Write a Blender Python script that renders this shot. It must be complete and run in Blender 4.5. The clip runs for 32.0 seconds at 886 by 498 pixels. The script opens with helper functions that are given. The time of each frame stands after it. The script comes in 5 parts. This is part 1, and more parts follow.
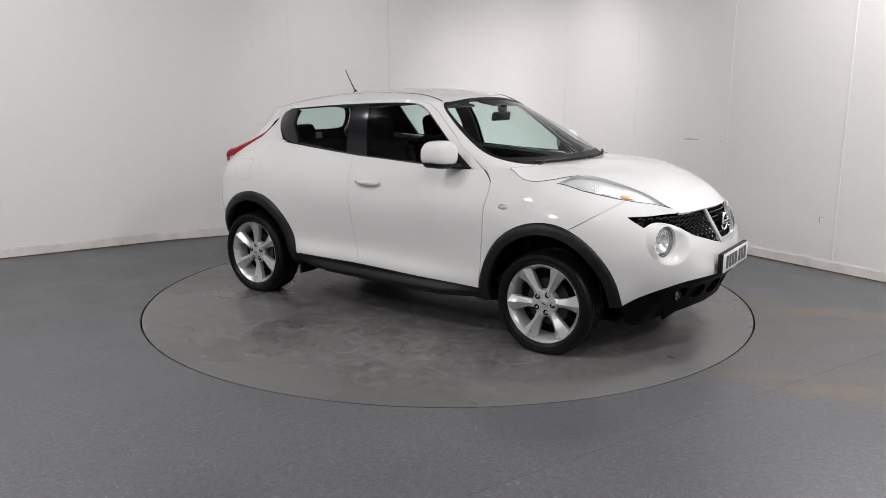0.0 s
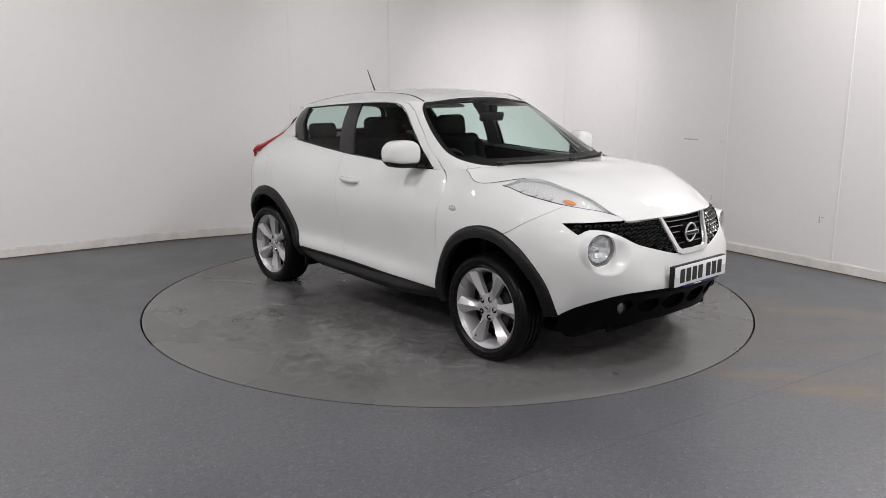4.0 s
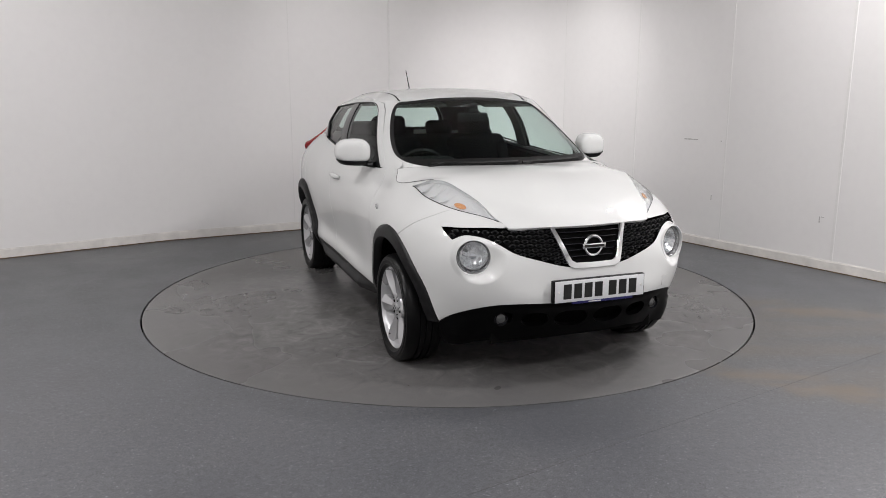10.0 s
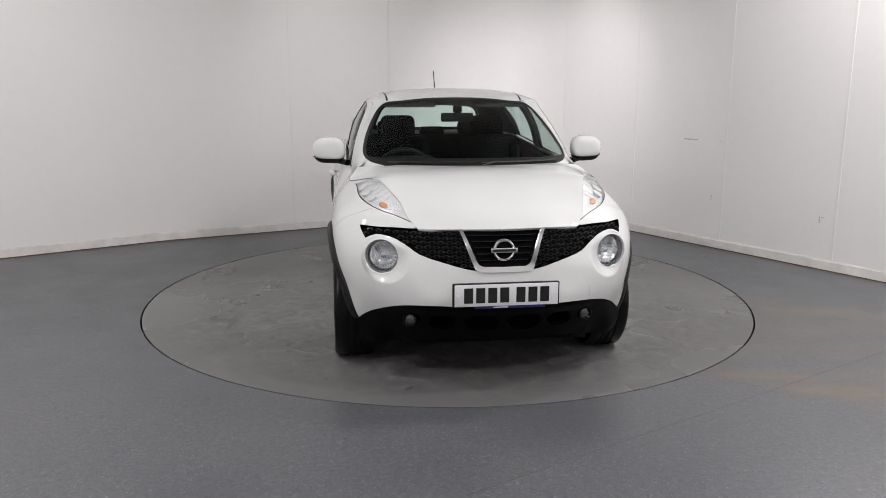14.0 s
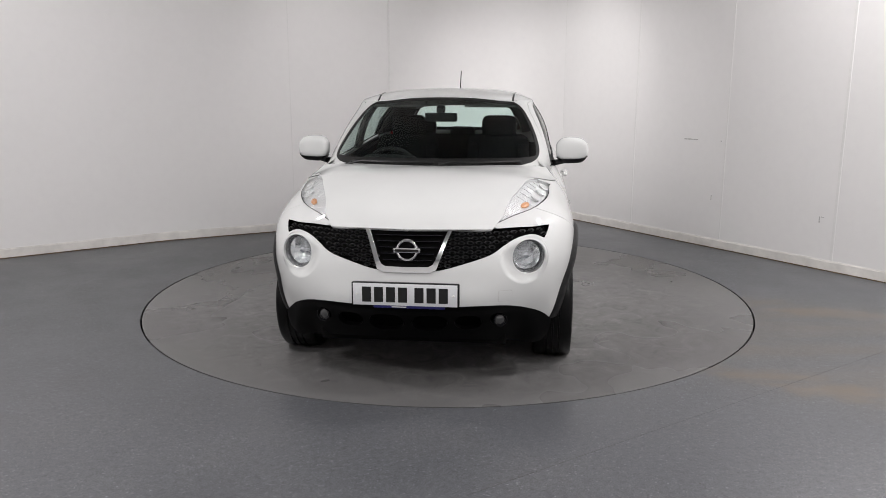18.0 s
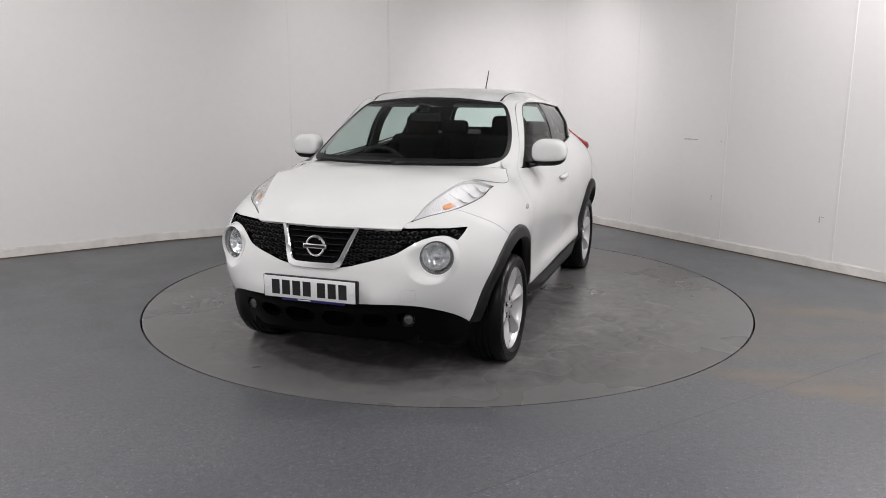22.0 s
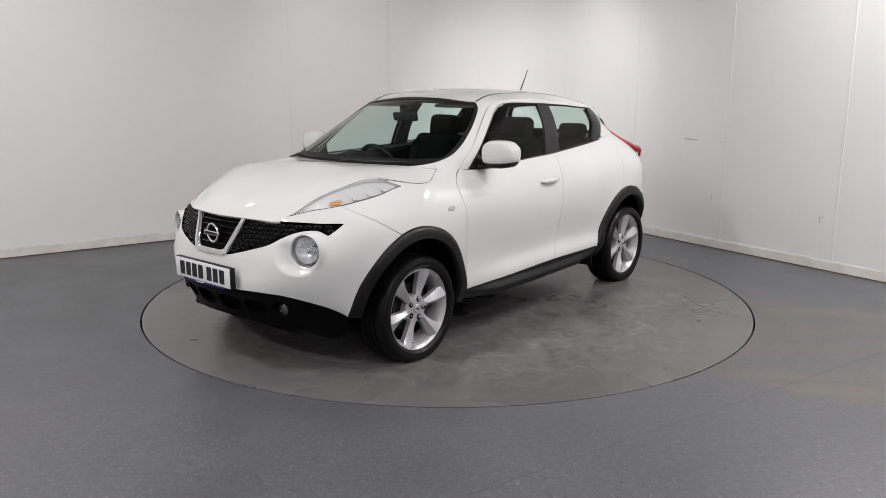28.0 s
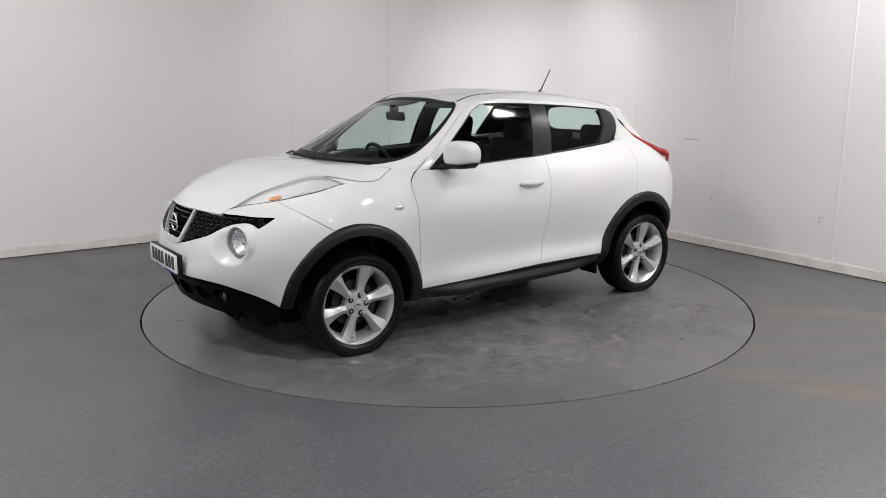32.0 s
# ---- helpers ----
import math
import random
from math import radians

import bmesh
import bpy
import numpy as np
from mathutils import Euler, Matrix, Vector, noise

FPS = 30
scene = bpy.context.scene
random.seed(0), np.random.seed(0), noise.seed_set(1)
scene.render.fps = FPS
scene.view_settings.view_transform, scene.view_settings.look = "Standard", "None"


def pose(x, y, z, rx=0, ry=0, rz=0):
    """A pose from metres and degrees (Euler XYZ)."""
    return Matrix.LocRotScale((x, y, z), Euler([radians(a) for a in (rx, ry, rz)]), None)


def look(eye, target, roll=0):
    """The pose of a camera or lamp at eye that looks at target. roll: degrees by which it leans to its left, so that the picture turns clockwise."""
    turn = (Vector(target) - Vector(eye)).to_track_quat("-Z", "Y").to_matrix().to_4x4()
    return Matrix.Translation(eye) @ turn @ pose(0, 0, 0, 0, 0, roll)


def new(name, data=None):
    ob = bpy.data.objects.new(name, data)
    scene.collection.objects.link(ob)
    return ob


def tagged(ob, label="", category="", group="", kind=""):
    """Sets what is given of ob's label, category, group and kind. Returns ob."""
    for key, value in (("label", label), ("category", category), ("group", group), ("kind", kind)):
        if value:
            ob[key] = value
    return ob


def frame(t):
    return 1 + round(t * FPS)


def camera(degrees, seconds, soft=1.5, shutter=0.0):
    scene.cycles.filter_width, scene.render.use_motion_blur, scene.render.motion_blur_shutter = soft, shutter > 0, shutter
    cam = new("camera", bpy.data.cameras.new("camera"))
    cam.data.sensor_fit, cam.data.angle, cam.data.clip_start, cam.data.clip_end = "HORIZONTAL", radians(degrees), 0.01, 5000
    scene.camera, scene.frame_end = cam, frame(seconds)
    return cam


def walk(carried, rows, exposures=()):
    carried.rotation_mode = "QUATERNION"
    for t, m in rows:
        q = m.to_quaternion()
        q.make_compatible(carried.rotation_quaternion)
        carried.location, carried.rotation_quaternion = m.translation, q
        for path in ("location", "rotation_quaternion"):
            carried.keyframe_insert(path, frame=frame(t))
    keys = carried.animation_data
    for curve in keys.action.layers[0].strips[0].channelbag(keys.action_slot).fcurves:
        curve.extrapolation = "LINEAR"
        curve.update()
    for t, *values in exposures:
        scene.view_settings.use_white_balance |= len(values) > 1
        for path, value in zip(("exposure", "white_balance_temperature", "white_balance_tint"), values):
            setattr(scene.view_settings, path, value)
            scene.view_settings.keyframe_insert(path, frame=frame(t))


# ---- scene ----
from mathutils import geometry as MG

cam = camera(59.35, 32.0, soft=0.85)
walk(cam, [(0.0, pose(0, -5.9005, 1.5763, 78.2034, -0.048, 0.323)), (32.0, pose(0, -5.9005, 1.5763, 78.2034, -0.048, 0.323))],
     exposures=[(0.0, 0.0, 6500, 10), (32.0, 0.0, 6500, 10)])

# ---------------------------------------------------------------- world and lights
world = bpy.data.worlds.new("world")
world.use_nodes = True
scene.world = world
world.node_tree.nodes["Background"].inputs[0].default_value = (0.9, 0.93, 1.0, 1)
world.node_tree.nodes["Background"].inputs[1].default_value = 0.02

CEILING = 4.0
# the rectangular ceiling lights: x, y, power, length, width, turn
LIGHTS = [(-2.7, -2.7, 70, 0.36, 0.2, 20), (0.0, -4.2, 22, 0.36, 0.2, 0), (2.7, -2.7, 66, 0.36, 0.2, -20),
          (-4.7, -5.0, 128, 0.36, 0.2, 0), (0.0, -6.2, 46, 0.36, 0.2, 0), (4.1, -5.3, 104, 0.36, 0.2, 0),
          (3.3, -0.4, 92, 0.36, 0.2, -58), (-3.5, -0.3, 32, 0.36, 0.2, 32)]
# unseen spotlights added to brighten the wall corner: place, aim, power
ADDED_SPOTS = [((0.5, 1.0, 3.9), (1.20, 4.0, 0.65), 230), ((0.9, 0.6, 3.9), (1.6, 3.25, 0.6), 130), ((-1.2, 0.8, 3.9), (-0.9, 3.1, 1.1), 60)]

# ---------------------------------------------------------------- materials


def material(name, color, rough=0.5, metal=0.0, coat=0.0, spec=0.5):
    m = bpy.data.materials.new(name)
    m.use_nodes = True
    b = m.node_tree.nodes["Principled BSDF"]
    b.inputs["Base Color"].default_value = (*color, 1)
    b.inputs["Roughness"].default_value = rough
    b.inputs["Metallic"].default_value = metal
    b.inputs["Coat Weight"].default_value = coat
    b.inputs["Coat Roughness"].default_value = 0.03
    b.inputs["Specular IOR Level"].default_value = spec
    return m


def node(m, kind, **values):
    n = m.node_tree.nodes.new(kind)
    for key, value in values.items():
        n.inputs[key.replace("_", " ")].default_value = value
    return n


def link(m, a, out, b, into):
    m.node_tree.links.new(a.outputs[out], b.inputs[into])


def coords(m, scale=(1, 1, 1)):
    c = m.node_tree.nodes.new("ShaderNodeTexCoord")
    g = m.node_tree.nodes.new("ShaderNodeMapping")
    g.inputs["Scale"].default_value = scale
    link(m, c, "Object", g, "Vector")
    return g


def ramp(m, source, out, stops):
    r = m.node_tree.nodes.new("ShaderNodeValToRGB")
    els = r.color_ramp.elements
    els[0].position, els[0].color = stops[0][0], (*stops[0][1], 1)
    els[1].position, els[1].color = stops[-1][0], (*stops[-1][1], 1)
    for p, c in stops[1:-1]:
        els.new(p).color = (*c, 1)
    link(m, source, out, r, "Fac")
    return r


def mixed(m, fac, fac_out, a, a_out, b, b_out, mode="MIX"):
    x = m.node_tree.nodes.new("ShaderNodeMix")
    x.data_type, x.blend_type = "RGBA", mode
    if isinstance(fac, float):
        x.inputs[0].default_value = fac
    else:
        link(m, fac, fac_out, x, 0)
    for n, o, i in ((a, a_out, 6), (b, b_out, 7)):
        if isinstance(n, tuple):
            x.inputs[i].default_value = (*n, 1)
        else:
            link(m, n, o, x, i)
    return x


def bump(m, source, out, strength, distance):
    b = m.node_tree.nodes.new("ShaderNodeBump")
    b.inputs["Strength"].default_value = strength
    b.inputs["Distance"].default_value = distance
    link(m, source, out, b, "Height")
    link(m, b, "Normal", m.node_tree.nodes["Principled BSDF"], "Normal")
    return b


def grainy(name, color, rough, scale=60.0, amount=0.25, relief=0.15, depth=0.002, metal=0.0, coat=0.0, spec=0.5, blot=1.2):
    """A surface with fine grain, larger blotches and a little relief."""
    m = material(name, color, rough, metal, coat, spec)
    b = m.node_tree.nodes["Principled BSDF"]
    g = coords(m)
    fine = node(m, "ShaderNodeTexNoise", Scale=scale, Detail=4.0)
    wide = node(m, "ShaderNodeTexNoise", Scale=blot, Detail=3.0)
    link(m, g, 0, fine, "Vector"), link(m, g, 0, wide, "Vector")
    lo, hi = [tuple(c * (1 + s * amount) for c in color) for s in (-1, 1)]
    a = ramp(m, fine, "Fac", [(0.3, lo), (0.7, hi)])
    w = ramp(m, wide, "Fac", [(0.3, (0.88,) * 3), (0.7, (1.0,) * 3)])
    x = mixed(m, 1.0, 0, a, 0, w, 0, "MULTIPLY")
    link(m, x, 2, b, "Base Color")
    r = ramp(m, wide, "Fac", [(0.3, (rough * 0.85,) * 3), (0.7, (min(1, rough * 1.12),) * 3)])
    link(m, r, 0, b, "Roughness")
    bump(m, fine, "Fac", relief, depth)
    return m


def paint_material():
    """White solid car paint under clear lacquer, with the faintest orange peel and dust."""
    m = material("white_paint", (0.74, 0.75, 0.74), 0.32, 0.0, 1.0)
    b = m.node_tree.nodes["Principled BSDF"]
    b.inputs["Coat Roughness"].default_value = 0.03
    b.inputs["Specular IOR Level"].default_value = 0.05
    b.inputs["Roughness"].default_value = 0.5
    g = coords(m)
    dust = node(m, "ShaderNodeTexNoise", Scale=2.2, Detail=5.0)
    peel = node(m, "ShaderNodeTexNoise", Scale=260.0, Detail=1.0)
    link(m, g, 0, dust, "Vector"), link(m, g, 0, peel, "Vector")
    r = ramp(m, dust, "Fac", [(0.35, (0.63, 0.638, 0.628)), (0.65, (0.655, 0.661, 0.652))])
    link(m, r, 0, b, "Base Color")
    bump(m, peel, "Fac", 0.02, 0.0005)
    return m


def glass_material(name, tint, gloss=0.006):
    m = bpy.data.materials.new(name)
    m.use_nodes = True
    t = m.node_tree
    t.nodes.remove(t.nodes["Principled BSDF"])
    out = t.nodes["Material Output"]
    clear = t.nodes.new("ShaderNodeBsdfTransparent")
    clear.inputs[0].default_value = (*tint, 1)
    shine = t.nodes.new("ShaderNodeBsdfGlossy")
    shine.inputs["Roughness"].default_value = 0.02
    f = t.nodes.new("ShaderNodeLayerWeight")
    f.inputs[0].default_value = 0.5
    power = t.nodes.new("ShaderNodeMath")
    power.operation = "POWER"
    power.inputs[1].default_value = 5.0
    link(m, f, "Facing", power, 0)
    scale = t.nodes.new("ShaderNodeMath")
    scale.operation = "MULTIPLY_ADD"
    scale.inputs[1].default_value, scale.inputs[2].default_value = 1 - gloss, gloss
    link(m, power, 0, scale, 0)
    x = t.nodes.new("ShaderNodeMixShader")
    link(m, scale, 0, x, 0), link(m, clear, 0, x, 1), link(m, shine, 0, x, 2), link(m, x, 0, out, 0)
    return m


def floor_material(name, base, speck, dirt):
    """Safety vinyl: fleck at two sizes, scuffs, and two brown wheel tracks."""
    m = material(name, base, 0.55)
    b = m.node_tree.nodes["Principled BSDF"]
    g = coords(m)
    fleck = node(m, "ShaderNodeTexVoronoi", Scale=150.0)
    grit = node(m, "ShaderNodeTexNoise", Scale=190.0, Detail=3.0)
    cloud = node(m, "ShaderNodeTexNoise", Scale=1.3, Detail=6.0, Roughness=0.6)
    long_map = coords(m, (0.7, 3.4, 1.0))
    long_map.inputs["Rotation"].default_value = (0, 0, radians(32.5))
    streak = node(m, "ShaderNodeTexNoise", Scale=1.1, Detail=7.0, Roughness=0.65)
    link(m, long_map, 0, streak, "Vector")
    for n in (fleck, grit, cloud):
        link(m, g, 0, n, "Vector")
    fl = ramp(m, fleck, "Color", [(0.0, tuple(c * 0.55 for c in base)), (0.3, tuple(c * 0.93 for c in base)), (0.82, base), (1.0, speck)])
    gr = ramp(m, grit, "Fac", [(0.36, (0.66,) * 3), (0.64, (1.32,) * 3)])
    x = mixed(m, 1.0, 0, fl, 0, gr, 0, "MULTIPLY")
    cl = ramp(m, cloud, "Fac", [(0.3, (0.87, 0.87, 0.88)), (0.5, (0.99, 0.99, 0.99)), (0.7, (1.12, 1.10, 1.08))])
    last = mixed(m, 1.0, 0, x, 2, cl, 0, "MULTIPLY")
    mottle = node(m, "ShaderNodeTexNoise", Scale=36.0, Detail=5.0, Roughness=0.75)
    link(m, g, 0, mottle, "Vector")
    mo = ramp(m, mottle, "Fac", [(0.34, (0.78, 0.78, 0.79)), (0.66, (1.22, 1.22, 1.21))])
    last = mixed(m, 1.0, 0, last, 2, mo, 0, "MULTIPLY")

    def maths(kind, a, value=None, other=None):
        n = m.node_tree.nodes.new("ShaderNodeMath")
        n.operation = kind
        link(m, a[0], a[1], n, 0)
        if other is not None:
            link(m, other[0], other[1], n, 1)
        elif value is not None:
            n.inputs[1].default_value = value
        return (n, 0)
    # two brown wheel tracks where cars are driven on: u runs along them, w across
    lane = coords(m)
    lane.vector_type = "TEXTURE"
    lane.inputs["Rotation"].default_value = (0, 0, radians(-32.5))
    sep = m.node_tree.nodes.new("ShaderNodeSeparateXYZ")
    link(m, lane, 0, sep, 0)
    ragged = node(m, "ShaderNodeTexNoise", Scale=4.5, Detail=8.0, Roughness=0.72)
    link(m, g, 0, ragged, "Vector")
    wander = maths("MULTIPLY_ADD", (ragged, "Fac"), 0.5)
    wander[0].inputs[2].default_value = -0.25
    across = maths("ADD", (sep, "Y"), other=wander)
    side = m.node_tree.nodes.new("ShaderNodeMapRange")
    side.inputs["From Min"].default_value, side.inputs["From Max"].default_value = 1.75, 2.15
    link(m, sep, "X", side, "Value")
    for middle, half, weight in ((1.00, 0.20, 0.85), (-0.585, 0.19, 1.0), (0.25, 1.3, 0.45)):
        off = maths("ABSOLUTE", maths("SUBTRACT", across, middle))
        band = m.node_tree.nodes.new("ShaderNodeMapRange")
        band.interpolation_type = "SMOOTHSTEP"
        band.inputs["From Min"].default_value, band.inputs["From Max"].default_value = half, half * 0.3
        band.inputs["To Max"].default_value = weight
        link(m, off[0], 0, band, "Value")
        st = ramp(m, streak, "Fac", [(0.40, (0.15,) * 3), (0.60, (1.0,) * 3)])
        here = maths("MULTIPLY", maths("MULTIPLY", (band, 0), other=(side, 0)), other=(st, 0))
        last = mixed(m, here[0], 0, last, 2, dirt, 0)
    link(m, last, 2, b, "Base Color")
    ro = ramp(m, cloud, "Fac", [(0.25, (0.28,) * 3), (0.75, (0.5,) * 3)])
    link(m, ro, 0, b, "Roughness")
    bump(m, grit, "Fac", 0.25, 0.0012)
    return m


def turntable_material():
    """Worn smooth grey vinyl with soft rubber smears, pale scuffs and a dull sheen."""
    base = (0.113, 0.111, 0.110)
    m = material("turntable_vinyl", base, 0.28, spec=0.42)
    b = m.node_tree.nodes["Principled BSDF"]
    g = coords(m)
    smear = node(m, "ShaderNodeTexNoise", Scale=0.9, Detail=3.0, Roughness=0.55, Distortion=0.4)
    scuff = node(m, "ShaderNodeTexNoise", Scale=6.0, Detail=6.0, Roughness=0.62, Distortion=1.6)
    grit = node(m, "ShaderNodeTexNoise", Scale=120.0, Detail=2.0)
    for n in (smear, scuff, grit):
        link(m, g, 0, n, "Vector")
    # rubbed patches lie about the middle of the disc, the rim stays plain
    reach = m.node_tree.nodes.new("ShaderNodeVectorMath")
    reach.operation = "LENGTH"
    link(m, g, 0, reach, 0)
    worn = m.node_tree.nodes.new("ShaderNodeMapRange")
    worn.inputs["From Min"].default_value, worn.inputs["From Max"].default_value = 2.25, 1.55
    link(m, reach, "Value", worn, "Value")
    s = ramp(m, smear, "Fac", [(0.30, (0.84, 0.83, 0.83)), (0.5, (1.0,) * 3), (0.72, (1.10, 1.09, 1.07))])
    c = ramp(m, scuff, "Fac", [(0.30, (0.42, 0.42, 0.44)), (0.45, (0.88, 0.87, 0.86)), (0.55, (1.04,) * 3), (0.70, (1.62, 1.60, 1.58))])
    gr = ramp(m, grit, "Fac", [(0.3, (0.93,) * 3), (0.7, (1.07,) * 3)])
    x = mixed(m, 1.0, 0, base, 0, s, 0, "MULTIPLY")
    rubbed = mixed(m, worn, 0, (1.0, 1.0, 1.0), 0, c, 0)
    x = mixed(m, 1.0, 0, x, 2, rubbed, 2, "MULTIPLY")
    x = mixed(m, 1.0, 0, x, 2, gr, 0, "MULTIPLY")
    link(m, x, 2, b, "Base Color")
    ro = ramp(m, smear, "Fac", [(0.2, (0.24,) * 3), (0.8, (0.33,) * 3)])
    link(m, ro, 0, b, "Roughness")
    return m


def wall_material():
    m = material("wall_panel", (0.80, 0.785, 0.775), 0.5)
    b = m.node_tree.nodes["Principled BSDF"]
    g = coords(m)
    wide = node(m, "ShaderNodeTexNoise", Scale=0.8, Detail=4.0)
    fine = node(m, "ShaderNodeTexNoise", Scale=14.0, Detail=5.0)
    link(m, g, 0, wide, "Vector"), link(m, g, 0, fine, "Vector")
    a = ramp(m, wide, "Fac", [(0.3, (0.785, 0.772, 0.762)), (0.7, (0.80, 0.787, 0.778))])
    f = ramp(m, fine, "Fac", [(0.3, (0.985,) * 3), (0.6, (1.0,) * 3)])
    x = mixed(m, 1.0, 0, a, 0, f, 0, "MULTIPLY")
    link(m, x, 2, b, "Base Color")
    bump(m, fine, "Fac", 0.01, 0.001)
    return m


PAINT = paint_material()
BLACK_PLASTIC = grainy("black_textured_plastic", (0.0045, 0.0045, 0.005), 0.44, 300.0, 0.3, 0.25, 0.0008, spec=0.28)
GLOSS_BLACK = material("gloss_black_trim", (0.006, 0.006, 0.008), 0.12, 0.0, 0.1, spec=0.35)
# near-black: the shade of gaps and hollows is put into the colour
DARK = material("dark_cavity", (0.004, 0.004, 0.004), 0.9, spec=0.08)
# darker copy of black plastic, with the lower bumper's shade put into the colour
DARKENED_BLACK = material("darkened_satin_plastic", (0.0018, 0.0018, 0.002), 0.45, spec=0.06)
SEAL = grainy("rubber_seal", (0.006, 0.006, 0.006), 0.5, 200.0, 0.2, spec=0.3)
RUBBER = grainy("tyre_rubber", (0.0040, 0.0040, 0.0042), 0.34, 90.0, 0.3, 0.12, 0.001, spec=0.16)
ALLOY = grainy("silver_alloy", (0.50, 0.50, 0.51), 0.30, 400.0, 0.05, 0.05, 0.0003, 0.45, 0.7)
IRON = grainy("brake_iron", (0.040, 0.038, 0.036), 0.5, 60.0, 0.3, 0.2, 0.001, 0.8)
CHROME = material("chrome", (0.78, 0.79, 0.80), 0.07, 1.0)
REFLECTOR = material("lamp_reflector", (0.95, 0.95, 0.94), 0.16, 0.45)
_facet = node(REFLECTOR, "ShaderNodeTexVoronoi", Scale=130.0)
link(REFLECTOR, coords(REFLECTOR, (1.0, 1.0, 0.6)), 0, _facet, "Vector")
bump(REFLECTOR, _facet, "Distance", 0.48, 0.008)
LAMP_BOWL = material("polished_lamp_bowl", (0.90, 0.90, 0.89), 0.24, 0.85)
_flute = node(LAMP_BOWL, "ShaderNodeTexWave", Scale=22.0, Distortion=0.6, Detail=1.0)
_flute.bands_direction = "Y"
link(LAMP_BOWL, coords(LAMP_BOWL), 0, _flute, "Vector")
bump(LAMP_BOWL, _flute, "Fac", 0.10, 0.006)
LAMP_SHELL = material("grey_lamp_housing", (0.42, 0.42, 0.42), 0.25, 0.7)
GRILLE = material("satin_black_grille", (0.012, 0.012, 0.013), 0.28, 0.0, 0.25, spec=0.5)
AMBER = material("amber_lens", (0.62, 0.29, 0.12), 0.25, 0.0, 0.8)
RED_LENS = material("red_lens", (0.32, 0.010, 0.013), 0.12, 0.0, 1.0)
WHITE_LENS = material("clear_white_lens", (0.55, 0.55, 0.55), 0.2, 0.3, 0.6)
GLASS = glass_material("window_glass", (0.80, 0.90, 0.87), 0.006)
LAMP_GLASS = glass_material("lamp_glass", (0.95, 0.96, 0.97), 0.05)
CLOTH = material("dark_seat_cloth", (0.006, 0.006, 0.0065), 0.95, spec=0.05)
CABIN = grainy("dark_cabin_plastic", (0.009, 0.009, 0.0095), 0.65, 150.0, 0.2, 0.08, 0.0008, spec=0.15)
LINING = grainy("grey_headlining", (0.085, 0.085, 0.083), 0.9, 400.0, 0.15, 0.2, 0.001)
GLASS_DARK = material("smoked_lens", (0.10, 0.10, 0.10), 0.15, 0.4, 0.8)
PLATE_WHITE = grainy("plate_white", (0.74, 0.75, 0.76), 0.3, 80.0, 0.03)
PLATE_BLACK = material("plate_black", (0.01, 0.01, 0.01), 0.35)
BLUE = material("blue_strip", (0.012, 0.012, 0.11), 0.35)
WALL = wall_material()
WHITE_TRIM = grainy("white_trim", (0.80, 0.79, 0.775), 0.45, 30.0, 0.03, 0.05)
SKIRTING = grainy("scuffed_skirting", (0.75, 0.725, 0.69), 0.5, 9.0, 0.10, 0.1, 0.001, blot=3.0)
CEIL = grainy("ceiling_white", (0.70, 0.70, 0.69), 0.8, 20.0, 0.03, 0.05)
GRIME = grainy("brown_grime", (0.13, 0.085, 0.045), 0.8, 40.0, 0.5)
SEAM = grainy("vinyl_weld", (0.066, 0.065, 0.064), 0.6, 5.0, 0.5, blot=2.0)
LEAF = grainy("dry_leaf", (0.05, 0.035, 0.02), 0.8, 80.0, 0.3)
MARK = grainy("grey_scuff_and_shut_line", (0.50, 0.49, 0.475), 0.7, 60.0, 0.35)
FLOOR = floor_material("blue_grey_vinyl", (0.0895, 0.0925, 0.0995), (0.195, 0.208, 0.225), (0.128, 0.106, 0.082))
DISC = turntable_material()
GLOW = bpy.data.materials.new("light_diffuser")
GLOW.use_nodes = True
GLOW.node_tree.nodes["Principled BSDF"].inputs["Emission Color"].default_value = (1, 0.98, 0.95, 1)
GLOW.node_tree.nodes["Principled BSDF"].inputs["Emission Strength"].default_value = 1.0

# ---------------------------------------------------------------- mesh helpers


def mesh_of(name, verts, faces, mat, normals=None, sharp=None):
    me = bpy.data.meshes.new(name)
    me.from_pydata([tuple(v) for v in verts], [], [tuple(f) for f in faces])
    me.update()
    me.materials.append(mat)
    me.polygons.foreach_set("use_smooth", [True] * len(me.polygons))
    if normals is not None:
        me.normals_split_custom_set_from_vertices([tuple(n) for n in normals])
    elif sharp:
        me.set_sharp_from_angle(angle=radians(sharp))
    return me


def add(name, me, parent=None, label="", at=None):
    ob = new(name, me)
    if parent is not None:
        ob.parent = parent
    if at is not None:
        ob.matrix_basis = at
    if label:
        tagged(ob, label)
    return ob


def part(name, bm, mat, parent, label="", sharp=28, at=None):
    """Links a bmesh as one mesh object under a thing or a part."""
    bmesh.ops.recalc_face_normals(bm, faces=bm.faces)
    me = bpy.data.meshes.new(name)
    bm.to_mesh(me)
    bm.free()
    me.materials.append(mat)
    me.polygons.foreach_set("use_smooth", [True] * len(me.polygons))
    me.set_sharp_from_angle(angle=radians(sharp))
    return add(name, me, parent, label, at)


